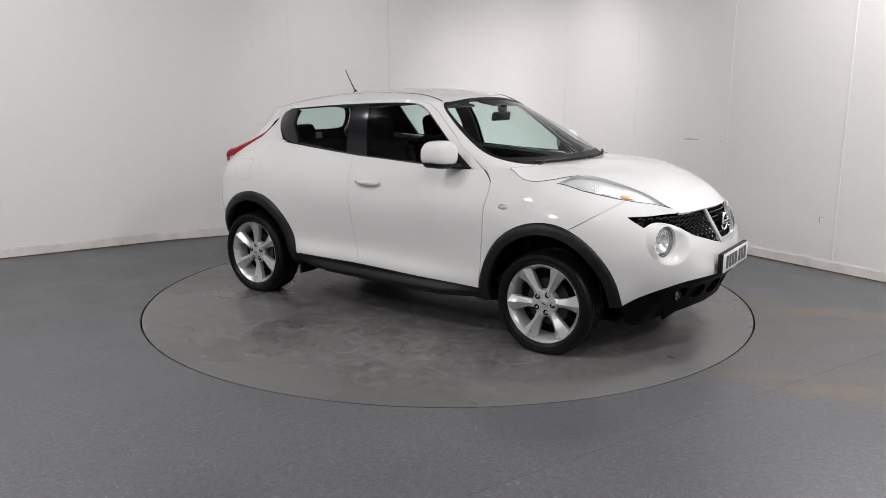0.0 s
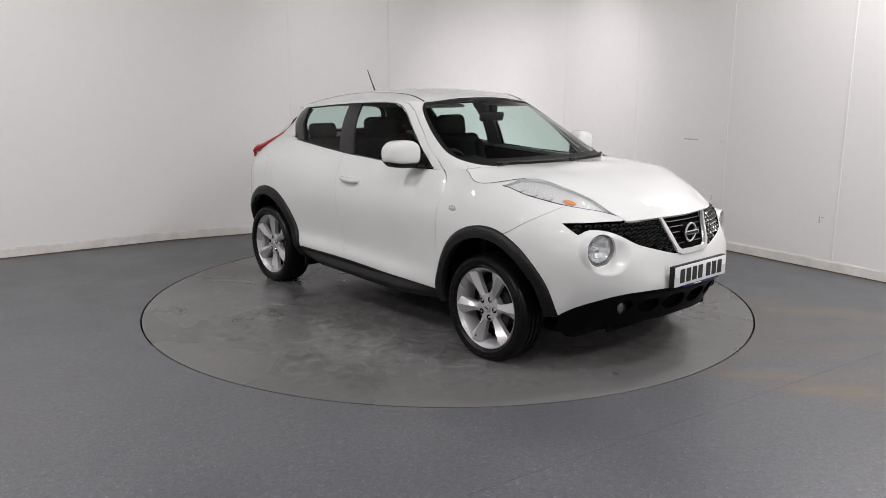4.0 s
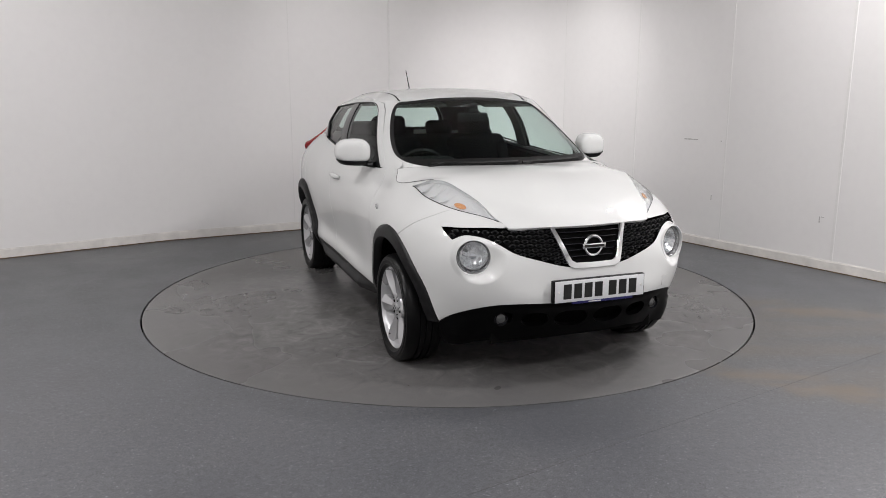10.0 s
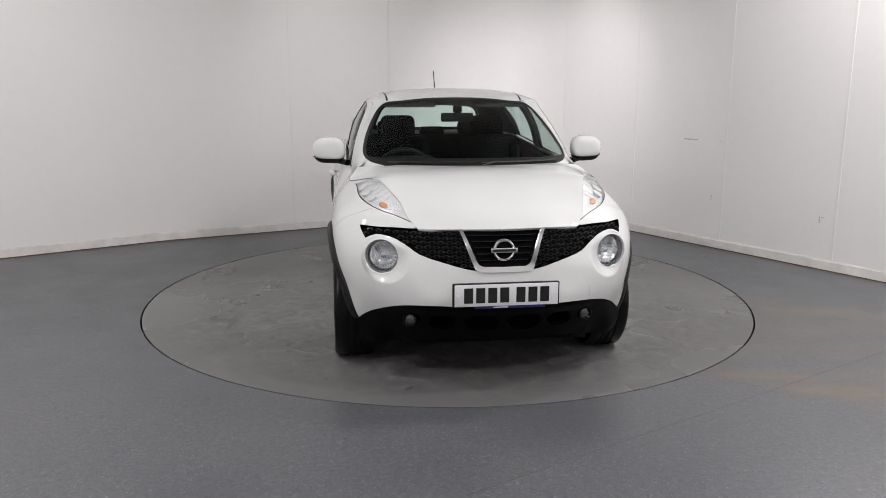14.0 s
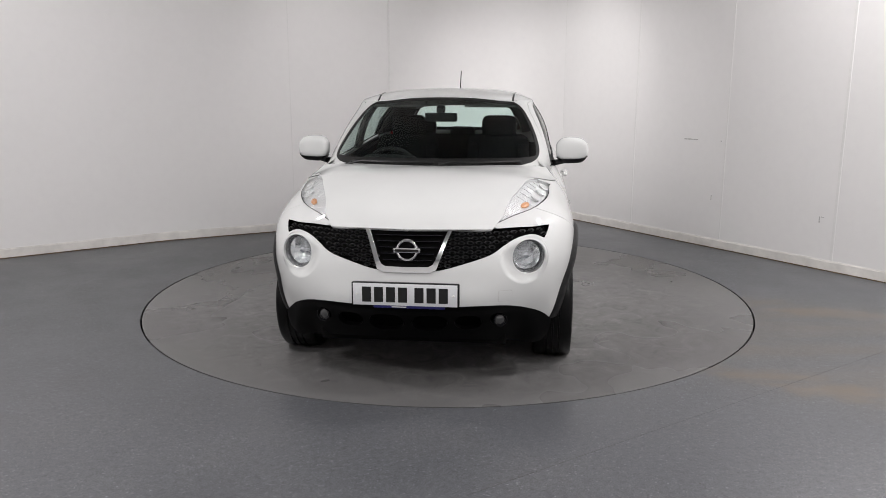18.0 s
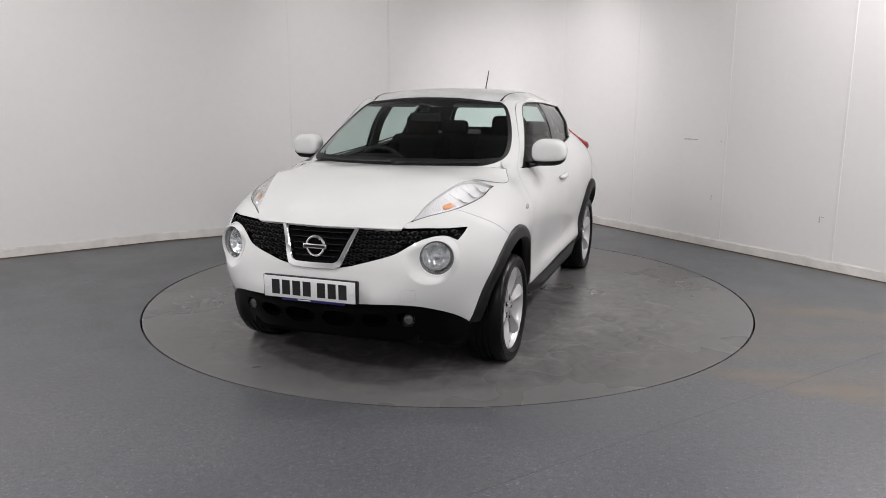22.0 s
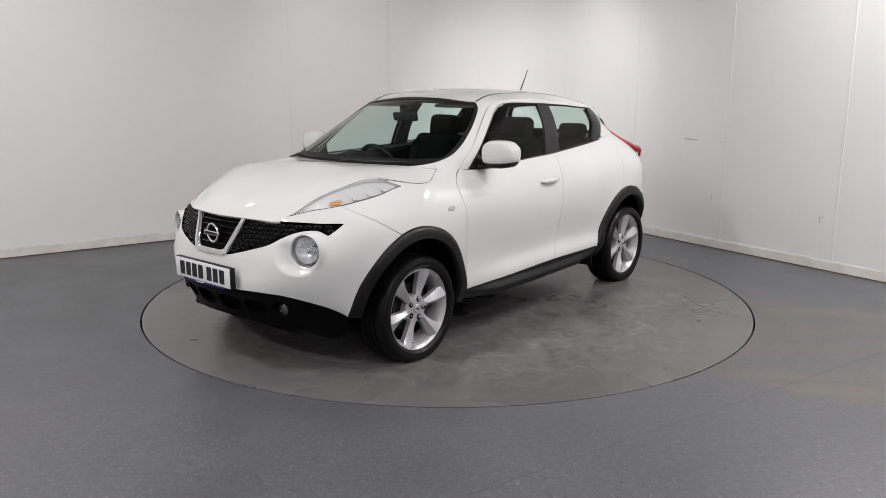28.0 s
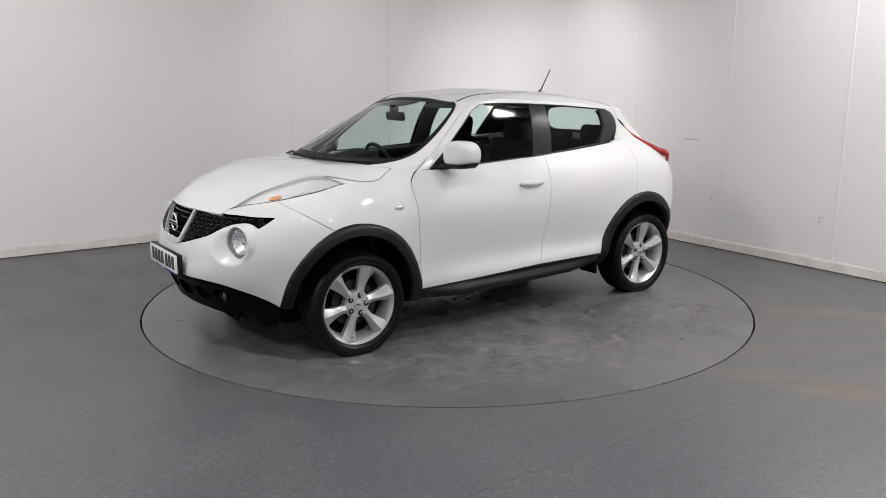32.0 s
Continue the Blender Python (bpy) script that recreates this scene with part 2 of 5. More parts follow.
def box_bm(size, at=(0, 0, 0), bevel=0.01, segments=2, turn=(0, 0, 0), bm=None):
    """A bevelled box, added to bm."""
    b = bmesh.new()
    bmesh.ops.create_cube(b, size=1)
    bmesh.ops.scale(b, vec=size, verts=b.verts)
    if bevel:
        bmesh.ops.bevel(b, geom=list(b.edges), offset=bevel, segments=segments, affect="EDGES", profile=0.5)
    bmesh.ops.transform(b, matrix=pose(*at, *turn), verts=b.verts)
    return merged(bm, b)


def merged(bm, b):
    if bm is None:
        return b
    me = bpy.data.meshes.new("tmp")
    b.to_mesh(me)
    b.free()
    bm.from_mesh(me)
    bpy.data.meshes.remove(me)
    return bm


def lathe_bm(profile, steps=48, axis="Y", closed=False, bm=None):
    """Turns (radius, height) pairs about an axis."""
    b = bmesh.new()
    rings = []
    for r, h in profile:
        ring = []
        for i in range(steps):
            a = 2 * math.pi * i / steps
            p = (r * math.cos(a), r * math.sin(a), h)
            ring.append(b.verts.new(p))
        rings.append(ring)
    pairs = list(zip(rings, rings[1:])) + ([(rings[-1], rings[0])] if closed else [])
    for r0, r1 in pairs:
        for i in range(steps):
            j = (i + 1) % steps
            b.faces.new((r0[i], r0[j], r1[j], r1[i]))
    if not closed:
        for ring in (rings[0], rings[-1]):
            if profile[rings.index(ring)][0] > 1e-4:
                b.faces.new(ring)
    bmesh.ops.remove_doubles(b, verts=b.verts, dist=1e-5)
    m = {"Y": Matrix.Rotation(radians(-90), 4, "X"), "X": Matrix.Rotation(radians(90), 4, "Y"), "Z": Matrix()}[axis]
    bmesh.ops.transform(b, matrix=m, verts=b.verts)
    return merged(bm, b)


def tube_bm(points, radius, sides=8, bm=None, flat=1.0):
    """A round bar along points; radius a number or one per point; flat squashes it."""
    b = bmesh.new()
    pts = [Vector(p) for p in points]
    rad = radius if isinstance(radius, (list, tuple)) else [radius] * len(pts)
    rings = []
    up = Vector((0.03, 0.02, 1))
    for i, p in enumerate(pts):
        d = (pts[min(i + 1, len(pts) - 1)] - pts[max(i - 1, 0)]).normalized()
        s = d.cross(up).normalized()
        n = s.cross(d)
        rings.append([b.verts.new(p + rad[i] * (math.cos(a) * s + flat * math.sin(a) * n)) for a in [2 * math.pi * k / sides for k in range(sides)]])
    for r0, r1 in zip(rings, rings[1:]):
        for k in range(sides):
            b.faces.new((r0[k], r0[(k + 1) % sides], r1[(k + 1) % sides], r1[k]))
    b.faces.new(rings[0]), b.faces.new(rings[-1])
    return merged(bm, b)


def smooth_line(points, n):
    """n points of a Catmull-Rom curve through points."""
    P = np.array(points, float)
    P = np.vstack([2 * P[0] - P[1], P, 2 * P[-1] - P[-2]])
    out = []
    for t in np.linspace(0, len(points) - 1, n):
        i = min(int(t), len(points) - 2)
        f = t - i
        a, b, c, d = P[i:i + 4]
        out.append(0.5 * (2 * b + (c - a) * f + (2 * a - 5 * b + 4 * c - d) * f * f + (3 * b - a - 3 * c + d) * f ** 3))
    return np.array(out)

# ---------------------------------------------------------------- smooth lofted surfaces


class Loft:
    """A doubly curved skin through stations of points, mirrored about y = 0. u runs from the middle of the nose
    to the tail, v from the lowest line to the highest; both are about metres."""

    def __init__(self, stations):
        half = np.array(stations, float)
        mir = half[1:][::-1] * np.array([1, -1, 1])
        self.C = np.concatenate([mir, half])
        du = np.linalg.norm(np.diff(half, axis=0), axis=2).mean(1)
        dv = np.linalg.norm(np.diff(half, axis=1), axis=2).mean(0)
        u = np.concatenate([[0], np.cumsum(du)])
        self.u = np.concatenate([-u[1:][::-1], u])
        self.v = np.concatenate([[0], np.cumsum(dv)])
        self.Du, self.Dv = self.second(self.u), self.second(self.v)
        self.umax, self.vmax = self.u[-1], self.v[-1]
        self.su = u
        gu, gv = np.meshgrid(np.linspace(0, self.umax, 260), np.linspace(0, self.vmax, 60), indexing="ij")
        self.gu, self.gv = gu.ravel(), gv.ravel()
        self.G = self.at(self.gu, self.gv)
        self.sign = 1.0
        mid = self.normal(np.array([self.umax * 0.5]), np.array([self.vmax * 0.5]))
        self.sign = 1.0 if mid[0, 1] > 0 else -1.0

    def second(self, t):
        n = len(t)
        h = np.diff(t)
        A, B = np.eye(n), np.zeros((n, n))
        for i in range(1, n - 1):
            A[i, i - 1], A[i, i], A[i, i + 1] = h[i - 1], 2 * (h[i - 1] + h[i]), h[i]
            B[i, i - 1], B[i, i], B[i, i + 1] = 6 / h[i - 1], -6 / h[i - 1] - 6 / h[i], 6 / h[i]
        return np.linalg.solve(A, B)

    def basis(self, t, D, q):
        q = np.clip(q, t[0], t[-1])
        i = np.clip(np.searchsorted(t, q, side="right") - 1, 0, len(t) - 2)
        h = t[i + 1] - t[i]
        a = (t[i + 1] - q) / h
        b = 1 - a
        I = np.eye(len(t))
        return a[:, None] * I[i] + b[:, None] * I[i + 1] + (((a ** 3 - a) * h * h / 6)[:, None] * D[i] + ((b ** 3 - b) * h * h / 6)[:, None] * D[i + 1])

    def at(self, u, v):
        bu, bv = self.basis(self.u, self.Du, np.asarray(u, float)), self.basis(self.v, self.Dv, np.asarray(v, float))
        return np.einsum("qi,qj,ijk->qk", bu, bv, self.C)

    def normal(self, u, v):
        e = 2e-3
        u, v = np.asarray(u, float), np.asarray(v, float)
        pu = self.at(np.minimum(u + e, self.umax), v) - self.at(np.maximum(u - e, -self.umax), v)
        pv = self.at(u, np.minimum(v + e, self.vmax)) - self.at(u, np.maximum(v - e, 0))
        n = np.cross(pu, pv)
        return self.sign * n / np.maximum(np.linalg.norm(n, axis=1), 1e-12)[:, None]

    def find(self, kind, a, b):
        """The (u, v) at which the skin shows in a projection: 'xz' from the side, 'yz' from the front, 'xy' from above."""
        ax = {"xz": (0, 2), "yz": (1, 2), "xy": (0, 1)}[kind]
        G = self.G
        cost = (G[:, ax[0]] - a) ** 2 + (G[:, ax[1]] - b) ** 2
        if kind == "yz":
            cost = cost + 100 * (G[:, 0] < 0.25)
        if kind == "xz":
            cost = cost + 100 * (self.gu < self.u_side)
        i = int(cost.argmin())
        q = np.array([self.gu[i], self.gv[i]])
        for _ in range(8):
            e = 1e-3
            p = self.at([q[0], q[0] + e, q[0]], [q[1], q[1], q[1] + e])[:, ax]
            J = np.array([p[1] - p[0], p[2] - p[0]]).T / e
            if abs(np.linalg.det(J)) < 1e-6:
                break
            step = np.linalg.solve(J, np.array([a, b]) - p[0])
            q = np.clip(q + np.clip(step, -0.1, 0.1), [0, 0], [self.umax, self.vmax])
        return q

    u_side = 0.0

    def outline(self, marks, step=0.02):
        """A closed outline in (u, v) from marks: ('xz', x, z), ('yz', y, z), ('uv', u, v); a mark ending in 'c' is passed smoothly."""
        pts = []
        for m in marks:
            pts.append(np.array([m[1], m[2]], float) if m[0] == "uv" else self.find(m[0], m[1], m[2]))
        return resample(pts, step)


def resample(pts, step):
    out = []
    for a, b in zip(pts, pts[1:] + pts[:1]):
        n = max(1, int(round(np.linalg.norm(b - a) / step)))
        out += [a + (b - a) * k / n for k in range(n)]
    return np.array(out)


def curve_uv(loft, marks, n):
    """An open smooth line in (u, v) through marks."""
    return list(smooth_line([loft.find(*m) if m[0] != "uv" else np.array(m[1:3], float) for m in marks], n))


def inside(poly, p):
    x, y = p[:, 0][:, None], p[:, 1][:, None]
    x0, y0 = poly[:, 0][None], poly[:, 1][None]
    x1, y1 = np.roll(poly[:, 0], -1)[None], np.roll(poly[:, 1], -1)[None]
    cross = ((y0 > y) != (y1 > y)) & (x < (x1 - x0) * (y - y0) / np.where(y1 == y0, 1e-12, y1 - y0) + x0)
    return cross.sum(1) % 2 == 1


def skin(loft, outline, step=0.035, offset=0.0, depth=0.014, holes=(), bulge=None, both=False, shrink=0.0, extra=()):
    """Panel data: the part of a loft inside an outline, with turned-in edges. both: also mirrored, as one mesh."""
    loops = [np.array(outline)] + [np.array(h) for h in holes]
    if shrink:
        c = loops[0]
        area = 0.5 * np.sum(c[:, 0] * np.roll(c[:, 1], -1) - np.roll(c[:, 0], -1) * c[:, 1])
        t = np.roll(c, -1, 0) - np.roll(c, 1, 0)
        t /= np.maximum(np.linalg.norm(t, axis=1), 1e-9)[:, None]
        inward = np.stack([-t[:, 1], t[:, 0]], 1) * (1 if area > 0 else -1)
        mid = np.abs(c[:, 0]) < 1e-6
        inward[mid, 0] = 0
        loops[0] = c + inward * shrink
    lo, hi = loops[0].min(0), loops[0].max(0)
    gx, gy = np.meshgrid(np.arange(lo[0], hi[0], step), np.arange(lo[1], hi[1], step * 0.8), indexing="ij")
    g = np.stack([gx.ravel(), gy.ravel()], 1)
    g = g + 0.1 * step * np.sin(g[:, ::-1] * 91.0)
    keep = inside(loops[0], g)
    for h in loops[1:]:
        keep &= ~inside(h, g)
    g = g[keep]
    edge = np.concatenate(loops)
    if len(g):
        far = np.array([np.min((edge[:, 0] - q[0]) ** 2 + (edge[:, 1] - q[1]) ** 2) for q in g]) > (0.45 * step) ** 2
        g = g[far]
    pts, cons = [], []
    for l in loops:
        k = len(pts)
        pts += [Vector(p) for p in l]
        cons += [(k + i, k + (i + 1) % len(l)) for i in range(len(l))]
    if len(extra):
        e = np.array(extra)
        ok = inside(loops[0], e)
        for h in loops[1:]:
            ok &= ~inside(h, e)
        e = e[ok]
        if len(g):
            g = g[[np.min((e[:, 0] - q[0]) ** 2 + (e[:, 1] - q[1]) ** 2) > 0.009 ** 2 for q in g]]
        pts += [Vector(p) for p in e]
    pts += [Vector(p) for p in g]
    vs, _, fs, _, _, _ = MG.delaunay_2d_cdt(pts, cons, [], 0, 1e-6)
    V = np.array([tuple(p) for p in vs])
    cen = np.array([V[list(f)].mean(0) for f in fs])
    ok = inside(loops[0], cen)
    for h in loops[1:]:
        ok &= ~inside(h, cen)
    fs = [f for f, k in zip(fs, ok) if k]

    def place(uv):
        P, N = loft.at(uv[:, 0], uv[:, 1]), loft.normal(uv[:, 0], uv[:, 1])
        if bulge is not None:
            P = bulge(P, N)
        return P + N * offset, N
    P, N = place(V)
    if bulge is not None:
        e = 2e-3
        a = place(V + [e, 0])[0] - place(V - [e, 0])[0]
        b = place(V + [0, e])[0] - place(V - [0, e])[0]
        M = np.cross(a, b)
        M /= np.maximum(np.linalg.norm(M, axis=1), 1e-12)[:, None]
        N = M * np.sign((M * N).sum(1))[:, None]
    fs = [f if np.dot(np.cross(P[f[1]] - P[f[0]], P[f[2]] - P[f[0]]), N[f[0]]) > 0 else f[::-1] for f in fs]
    verts, faces, normals = [P], [tuple(f) for f in fs], [N]
    n = len(P)
    if depth:
        for l in loops:
            Q, M = place(l)
            T = np.roll(Q, -1, 0) - np.roll(Q, 1, 0)
            T /= np.maximum(np.linalg.norm(T, axis=1), 1e-9)[:, None]
            out = np.cross(T, M)
            mean = Q.mean(0)
            if np.sum(out * (Q - mean)) < 0:
                out = -out
            if l is not loops[0]:
                out = -out
            verts += [Q, Q - M * depth]
            normals += [0.6 * M + 0.4 * out, out]
            k = len(l)
            for i in range(k):
                j = (i + 1) % k
                if abs(l[i][0]) < 1e-6 and abs(l[j][0]) < 1e-6:
                    continue
                f = (n + i, n + j, n + k + j, n + k + i)
                A, B, C = Q[i], Q[j], Q[j] - M[j] * depth
                if np.dot(np.cross(B - A, C - A), out[i]) < 0:
                    f = f[::-1]
                faces.append(f)
            n += 2 * k
    verts, normals = np.concatenate(verts), np.concatenate(normals)
    normals /= np.maximum(np.linalg.norm(normals, axis=1), 1e-9)[:, None]
    if both:
        flip = np.array([1, -1, 1])
        faces = faces + [tuple(n + i for i in f[::-1]) for f in faces]
        verts, normals = np.concatenate([verts, verts * flip]), np.concatenate([normals, normals * flip])
    return verts, faces, normals


def flipped(data):
    v, f, n = data
    flip = np.array([1, -1, 1])
    return v * flip, [tuple(q[::-1]) for q in f], n * flip


def pair(name, data, mat, parent, label=""):
    """The same panel on both sides of the car, as two parts."""
    return [add(name, mesh_of(name, d[0], d[1], mat, d[2]), parent, label) for d in (data, flipped(data))]


def single(name, data, mat, parent, label=""):
    return add(name, mesh_of(name, data[0], data[1], mat, data[2]), parent, label)


def joined(*datas):
    V, F, N, k = [], [], [], 0
    for v, f, n in datas:
        V.append(v), N.append(n)
        F += [tuple(i + k for i in q) for q in f]
        k += len(v)
    return np.concatenate(V), F, np.concatenate(N)

# ---------------------------------------------------------------- the room
DISC_R = 2.243


def wall_line():
    """The foot of the walls, from behind the camera on one side, round the coved corner, to the other side."""
    da, db = Vector((0.866, 0.5)), Vector((0.557, -0.8305))
    corner = Vector((0.986, 4.21))
    t0, t1 = corner - da * 0.75, corner + db * 0.75
    pts = [Vector((-7.2, -0.85)), Vector((-4.17, 1.14)), Vector((-2.9, 2.045)), Vector((-1.36, 2.83)), Vector((-0.67, 3.235)), t0]
    for k in range(1, 12):
        f = k / 12
        pts.append((1 - f) ** 2 * t0 + 2 * f * (1 - f) * corner + f * f * t1)
    pts += [t1, Vector((2.04, 2.645)), Vector((3.33, 0.715)), Vector((6.0, -3.27))]
    return pts


def strip_bm(line, z0, z1, front, back, bm=None):
    """An upright slab along a line: front and back are distances off the line, to the room's side."""
    b = bmesh.new()
    rows = []
    for i, p in enumerate(line):
        d = (line[min(i + 1, len(line) - 1)] - line[max(i - 1, 0)]).normalized()
        n = Vector((d.y, -d.x))
        f, k = p + n * front, p + n * back
        rows.append([b.verts.new((*f, z0)), b.verts.new((*f, z1)), b.verts.new((*k, z1)), b.verts.new((*k, z0))])
    for r0, r1 in zip(rows, rows[1:]):
        for k in range(4):
            b.faces.new((r0[k], r0[(k + 1) % 4], r1[(k + 1) % 4], r1[k]))
    b.faces.new(rows[0]), b.faces.new(rows[-1])
    return merged(bm, b)


def structure(ob, label, category=""):
    return tagged(ob, label, category, kind="structure")


def room():
    line = wall_line()
    wall = part("wall_back", strip_bm(line, 0, CEILING, -0.010, -0.12), WALL, None, sharp=30)
    structure(wall, "white wipe-clean panelled wall with a coved corner", "wall")
    # the panels, from joint to joint
    cuts = [Vector((-7.2, -0.85)), Vector((-5.3, 0.39)), Vector((-4.17, 1.14)), Vector((-1.70, 2.655)), Vector((-0.67, 3.235)), Vector((1.40, 3.60)), Vector((2.04, 2.645)),
            Vector((2.69, 1.672)), Vector((3.333, 0.711)), Vector((4.0, -0.29)), Vector((4.67, -1.29)), Vector((6.0, -3.27))]
    for a, b in zip(cuts, cuts[1:]):
        mid = [p for p in line if a.x + .02 < p.x < b.x - .02]
        d0, d1 = ((mid[0] if mid else b) - a).normalized(), (b - (mid[-1] if mid else a)).normalized()
        part("wall_panel", strip_bm([a + d0 * .0015] + mid + [b - d1 * .0015], 0.02, CEILING, 0, -0.008), WALL, wall, sharp=30)
    # skirting with a thin top lip
    sk = strip_bm(line, 0.004, 0.085, 0.009, 0.0)
    sk = strip_bm(line, 0.085, 0.095, 0.004, 0.0, sk)
    structure(part("baseboard", sk, SKIRTING, None), "scuffed off-white skirting along the wall foot", "skirting")
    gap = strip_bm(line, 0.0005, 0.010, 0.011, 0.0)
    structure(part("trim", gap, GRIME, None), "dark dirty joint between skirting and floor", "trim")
    # upright cover strips over the panel joints: place, width, how proud
    joints = [((-1.70, 2.655), 0.010, 0.0015, 28), ((-0.67, 3.235), 0.022, 0.006, 30), ((1.40, 3.60), 0.010, 0.0015, -56),
              ((2.04, 2.645), 0.016, 0.003, -56), ((2.69, 1.672), 0.012, 0.002, -56), ((3.333, 0.711), 0.024, 0.0035, -56)]
    for (x, y), w, d, turn in joints:
        b = box_bm((w, d * 2, CEILING - 0.1), (0, 0, CEILING / 2 + 0.05), 0)
        part("joint_strip", b, WHITE_TRIM, wall, at=pose(x, y, 0, 0, 0, turn))
    # rest of the room, behind the camera
    back = [Vector((6.0, -3.27)), Vector((5.2, -9.0)), Vector((-6.5, -9.0)), Vector((-7.2, -0.85))]
    structure(part("wall_front", strip_bm(back, 0, CEILING, 0, -0.12), WALL, None, sharp=30), "plain white wall behind the camera", "wall")
    b = bmesh.new()
    bmesh.ops.create_cube(b, size=1)
    bmesh.ops.transform(b, matrix=Matrix.Translation((-0.6, -2.2, CEILING + 0.06)) @ Matrix.Diagonal((16, 15, 0.12, 1)), verts=b.verts)
    structure(part("ceiling", b, CEIL, None), "plain white ceiling with flush light panels", "ceiling")
    # the floor, one sheet with a round hole
    b = bmesh.new()
    n = 160
    rings = [[b.verts.new((r * math.cos(2 * math.pi * k / n), r * math.sin(2 * math.pi * k / n), z)) for k in range(n)]
             for r, z in ((DISC_R + 0.007, -0.03), (DISC_R + 0.007, 0), (DISC_R + 0.4, 0), (12.0, 0))]
    for r0, r1 in zip(rings, rings[1:]):
        for k in range(n):
            b.faces.new((r0[k], r0[(k + 1) % n], r1[(k + 1) % n], r1[k]))
    structure(part("floor", b, FLOOR, None), "blue-grey flecked vinyl floor with brown dirt streaks", "floor")
    weld = box_bm((5.6, 0.0016, 0.0010), (0, 0, 0.0002), 0.0002, 1)
    structure(part("floor_seam", weld, SEAM, None, at=pose(2.42, -1.54, 0, 0, 0, 33.7)), "thin dirty weld seam in the vinyl floor", "floor seam")
    b = bmesh.new()
    bmesh.ops.create_circle(b, cap_ends=True, segments=64, radius=DISC_R + 0.15, matrix=Matrix.Translation((0, 0, -0.031)))
    structure(part("turntable_pit", b, DARK, None), "dark shallow pit under the turntable", "pit")


def turntable():
    root = new("turntable")
    tagged(root, "large round turntable with worn grey vinyl, flush in the floor", "turntable")
    part("disc", lathe_bm([(0.0, -0.03), (DISC_R - 0.005, -0.03), (DISC_R - 0.005, -0.001), (DISC_R - 0.007, 0.0), (0.0, 0.0)], 180, "Z"), DISC, root)
    return root


def grit(parent_disc):
    """Dry bits lying about on the disc and on the floor."""
    rnd = random.Random(4)
    for x, y, s in ((1.463, 1.271, 0.030), (0.95, 1.75, 0.014), (-0.7, 1.7, 0.012), (1.75, -0.9, 0.012)):
        b = bmesh.new()
        bmesh.ops.create_icosphere(b, subdivisions=1, radius=s / 2)
        for v in b.verts:
            v.co = Vector((v.co.x, v.co.y * 0.45, abs(v.co.z) * 0.35)) * rnd.uniform(0.7, 1.2)
        part("dirt_speck", b, LEAF, parent_disc, at=pose(x, y, 0.0005, 0, 0, rnd.uniform(0, 90)))
    for x, y, s in ((1.62, -3.35, 0.04), (2.02, -2.9, 0.012), (1.03, -3.0, 0.012), (-1.45, -2.75, 0.012), (2.6, -1.9, 0.014), (1.65, -1.95, 0.02), (2.2, -1.0, 0.012)):
        b = bmesh.new()
        bmesh.ops.create_icosphere(b, subdivisions=1, radius=s / 2)
        for v in b.verts:
            v.co = Vector((v.co.x, v.co.y * 0.25, abs(v.co.z) * 0.3)) * rnd.uniform(0.7, 1.2)
        ob = part("dirt_bit", b, LEAF, None, at=pose(x, y, 0.0005, 0, 0, rnd.uniform(-60, 60)))
        tagged(ob, "small dry brown leaf scrap on the vinyl floor", "litter", "litter on the floor")


def wall_marks():
    """Scuffs and fixing marks on the panels."""
    for p, w, h, z, turn in (((2.46, 2.018), 0.17, 0.012, 1.06, -56), ((2.66, 1.717), 0.012, 0.01, 1.06, -56), ((2.62, 1.777), 0.010, 0.05, 0.50, -56),
                             ((3.255, 0.828), 0.012, 0.055, 0.44, -56), ((3.27, 0.805), 0.03, 0.008, 0.465, -56),
                             ((-3.31, 1.757), 0.028, 0.006, 0.13, 34)):
        b = box_bm((w, 0.004, h), (0, 0, 0), 0.001, 1)
        ob = part("scuff_mark", b, MARK, None, at=pose(p[0], p[1], z, 0, 0, turn))
        tagged(ob, "grey scuff mark on the white wall panel", "scuff mark", "marks on the wall", "structure")


def spotlights():
    for eye, aim, power in ADDED_SPOTS:
        root = new("added_wall_spot")
        m = look(eye, aim)
        root.matrix_basis = m
        tagged(root, "unseen white ceiling spotlight added to brighten the wall corner", "spotlight", "ceiling spotlights")
        part("shade", lathe_bm([(.045, .10), (.050, .09), (.060, -.06), (.056, -.06), (.046, .085), (.0, .09), (.0, .10)], 28, "Z"), WHITE_TRIM, root)
        part("bulb", lathe_bm([(0, -.03), (.03, -.03), (.04, -.02), (.04, .03), (0, .03)], 20, "Z"), GLOW, root)
        part("stem", tube_bm([(0, 0, .08), tuple(m.inverted() @ Vector((eye[0], eye[1], CEILING)))], .012, 8), WHITE_TRIM, root)
        lamp = bpy.data.lights.new("spot_light", "SPOT")
        lamp.energy, lamp.spot_size, lamp.spot_blend, lamp.shadow_soft_size = power, radians(62), 1.0, .05
        lamp.color = (1.0, 0.974, 0.982)
        new("spot_light", lamp).matrix_basis = m @ Matrix.Translation((0, 0, -.07))


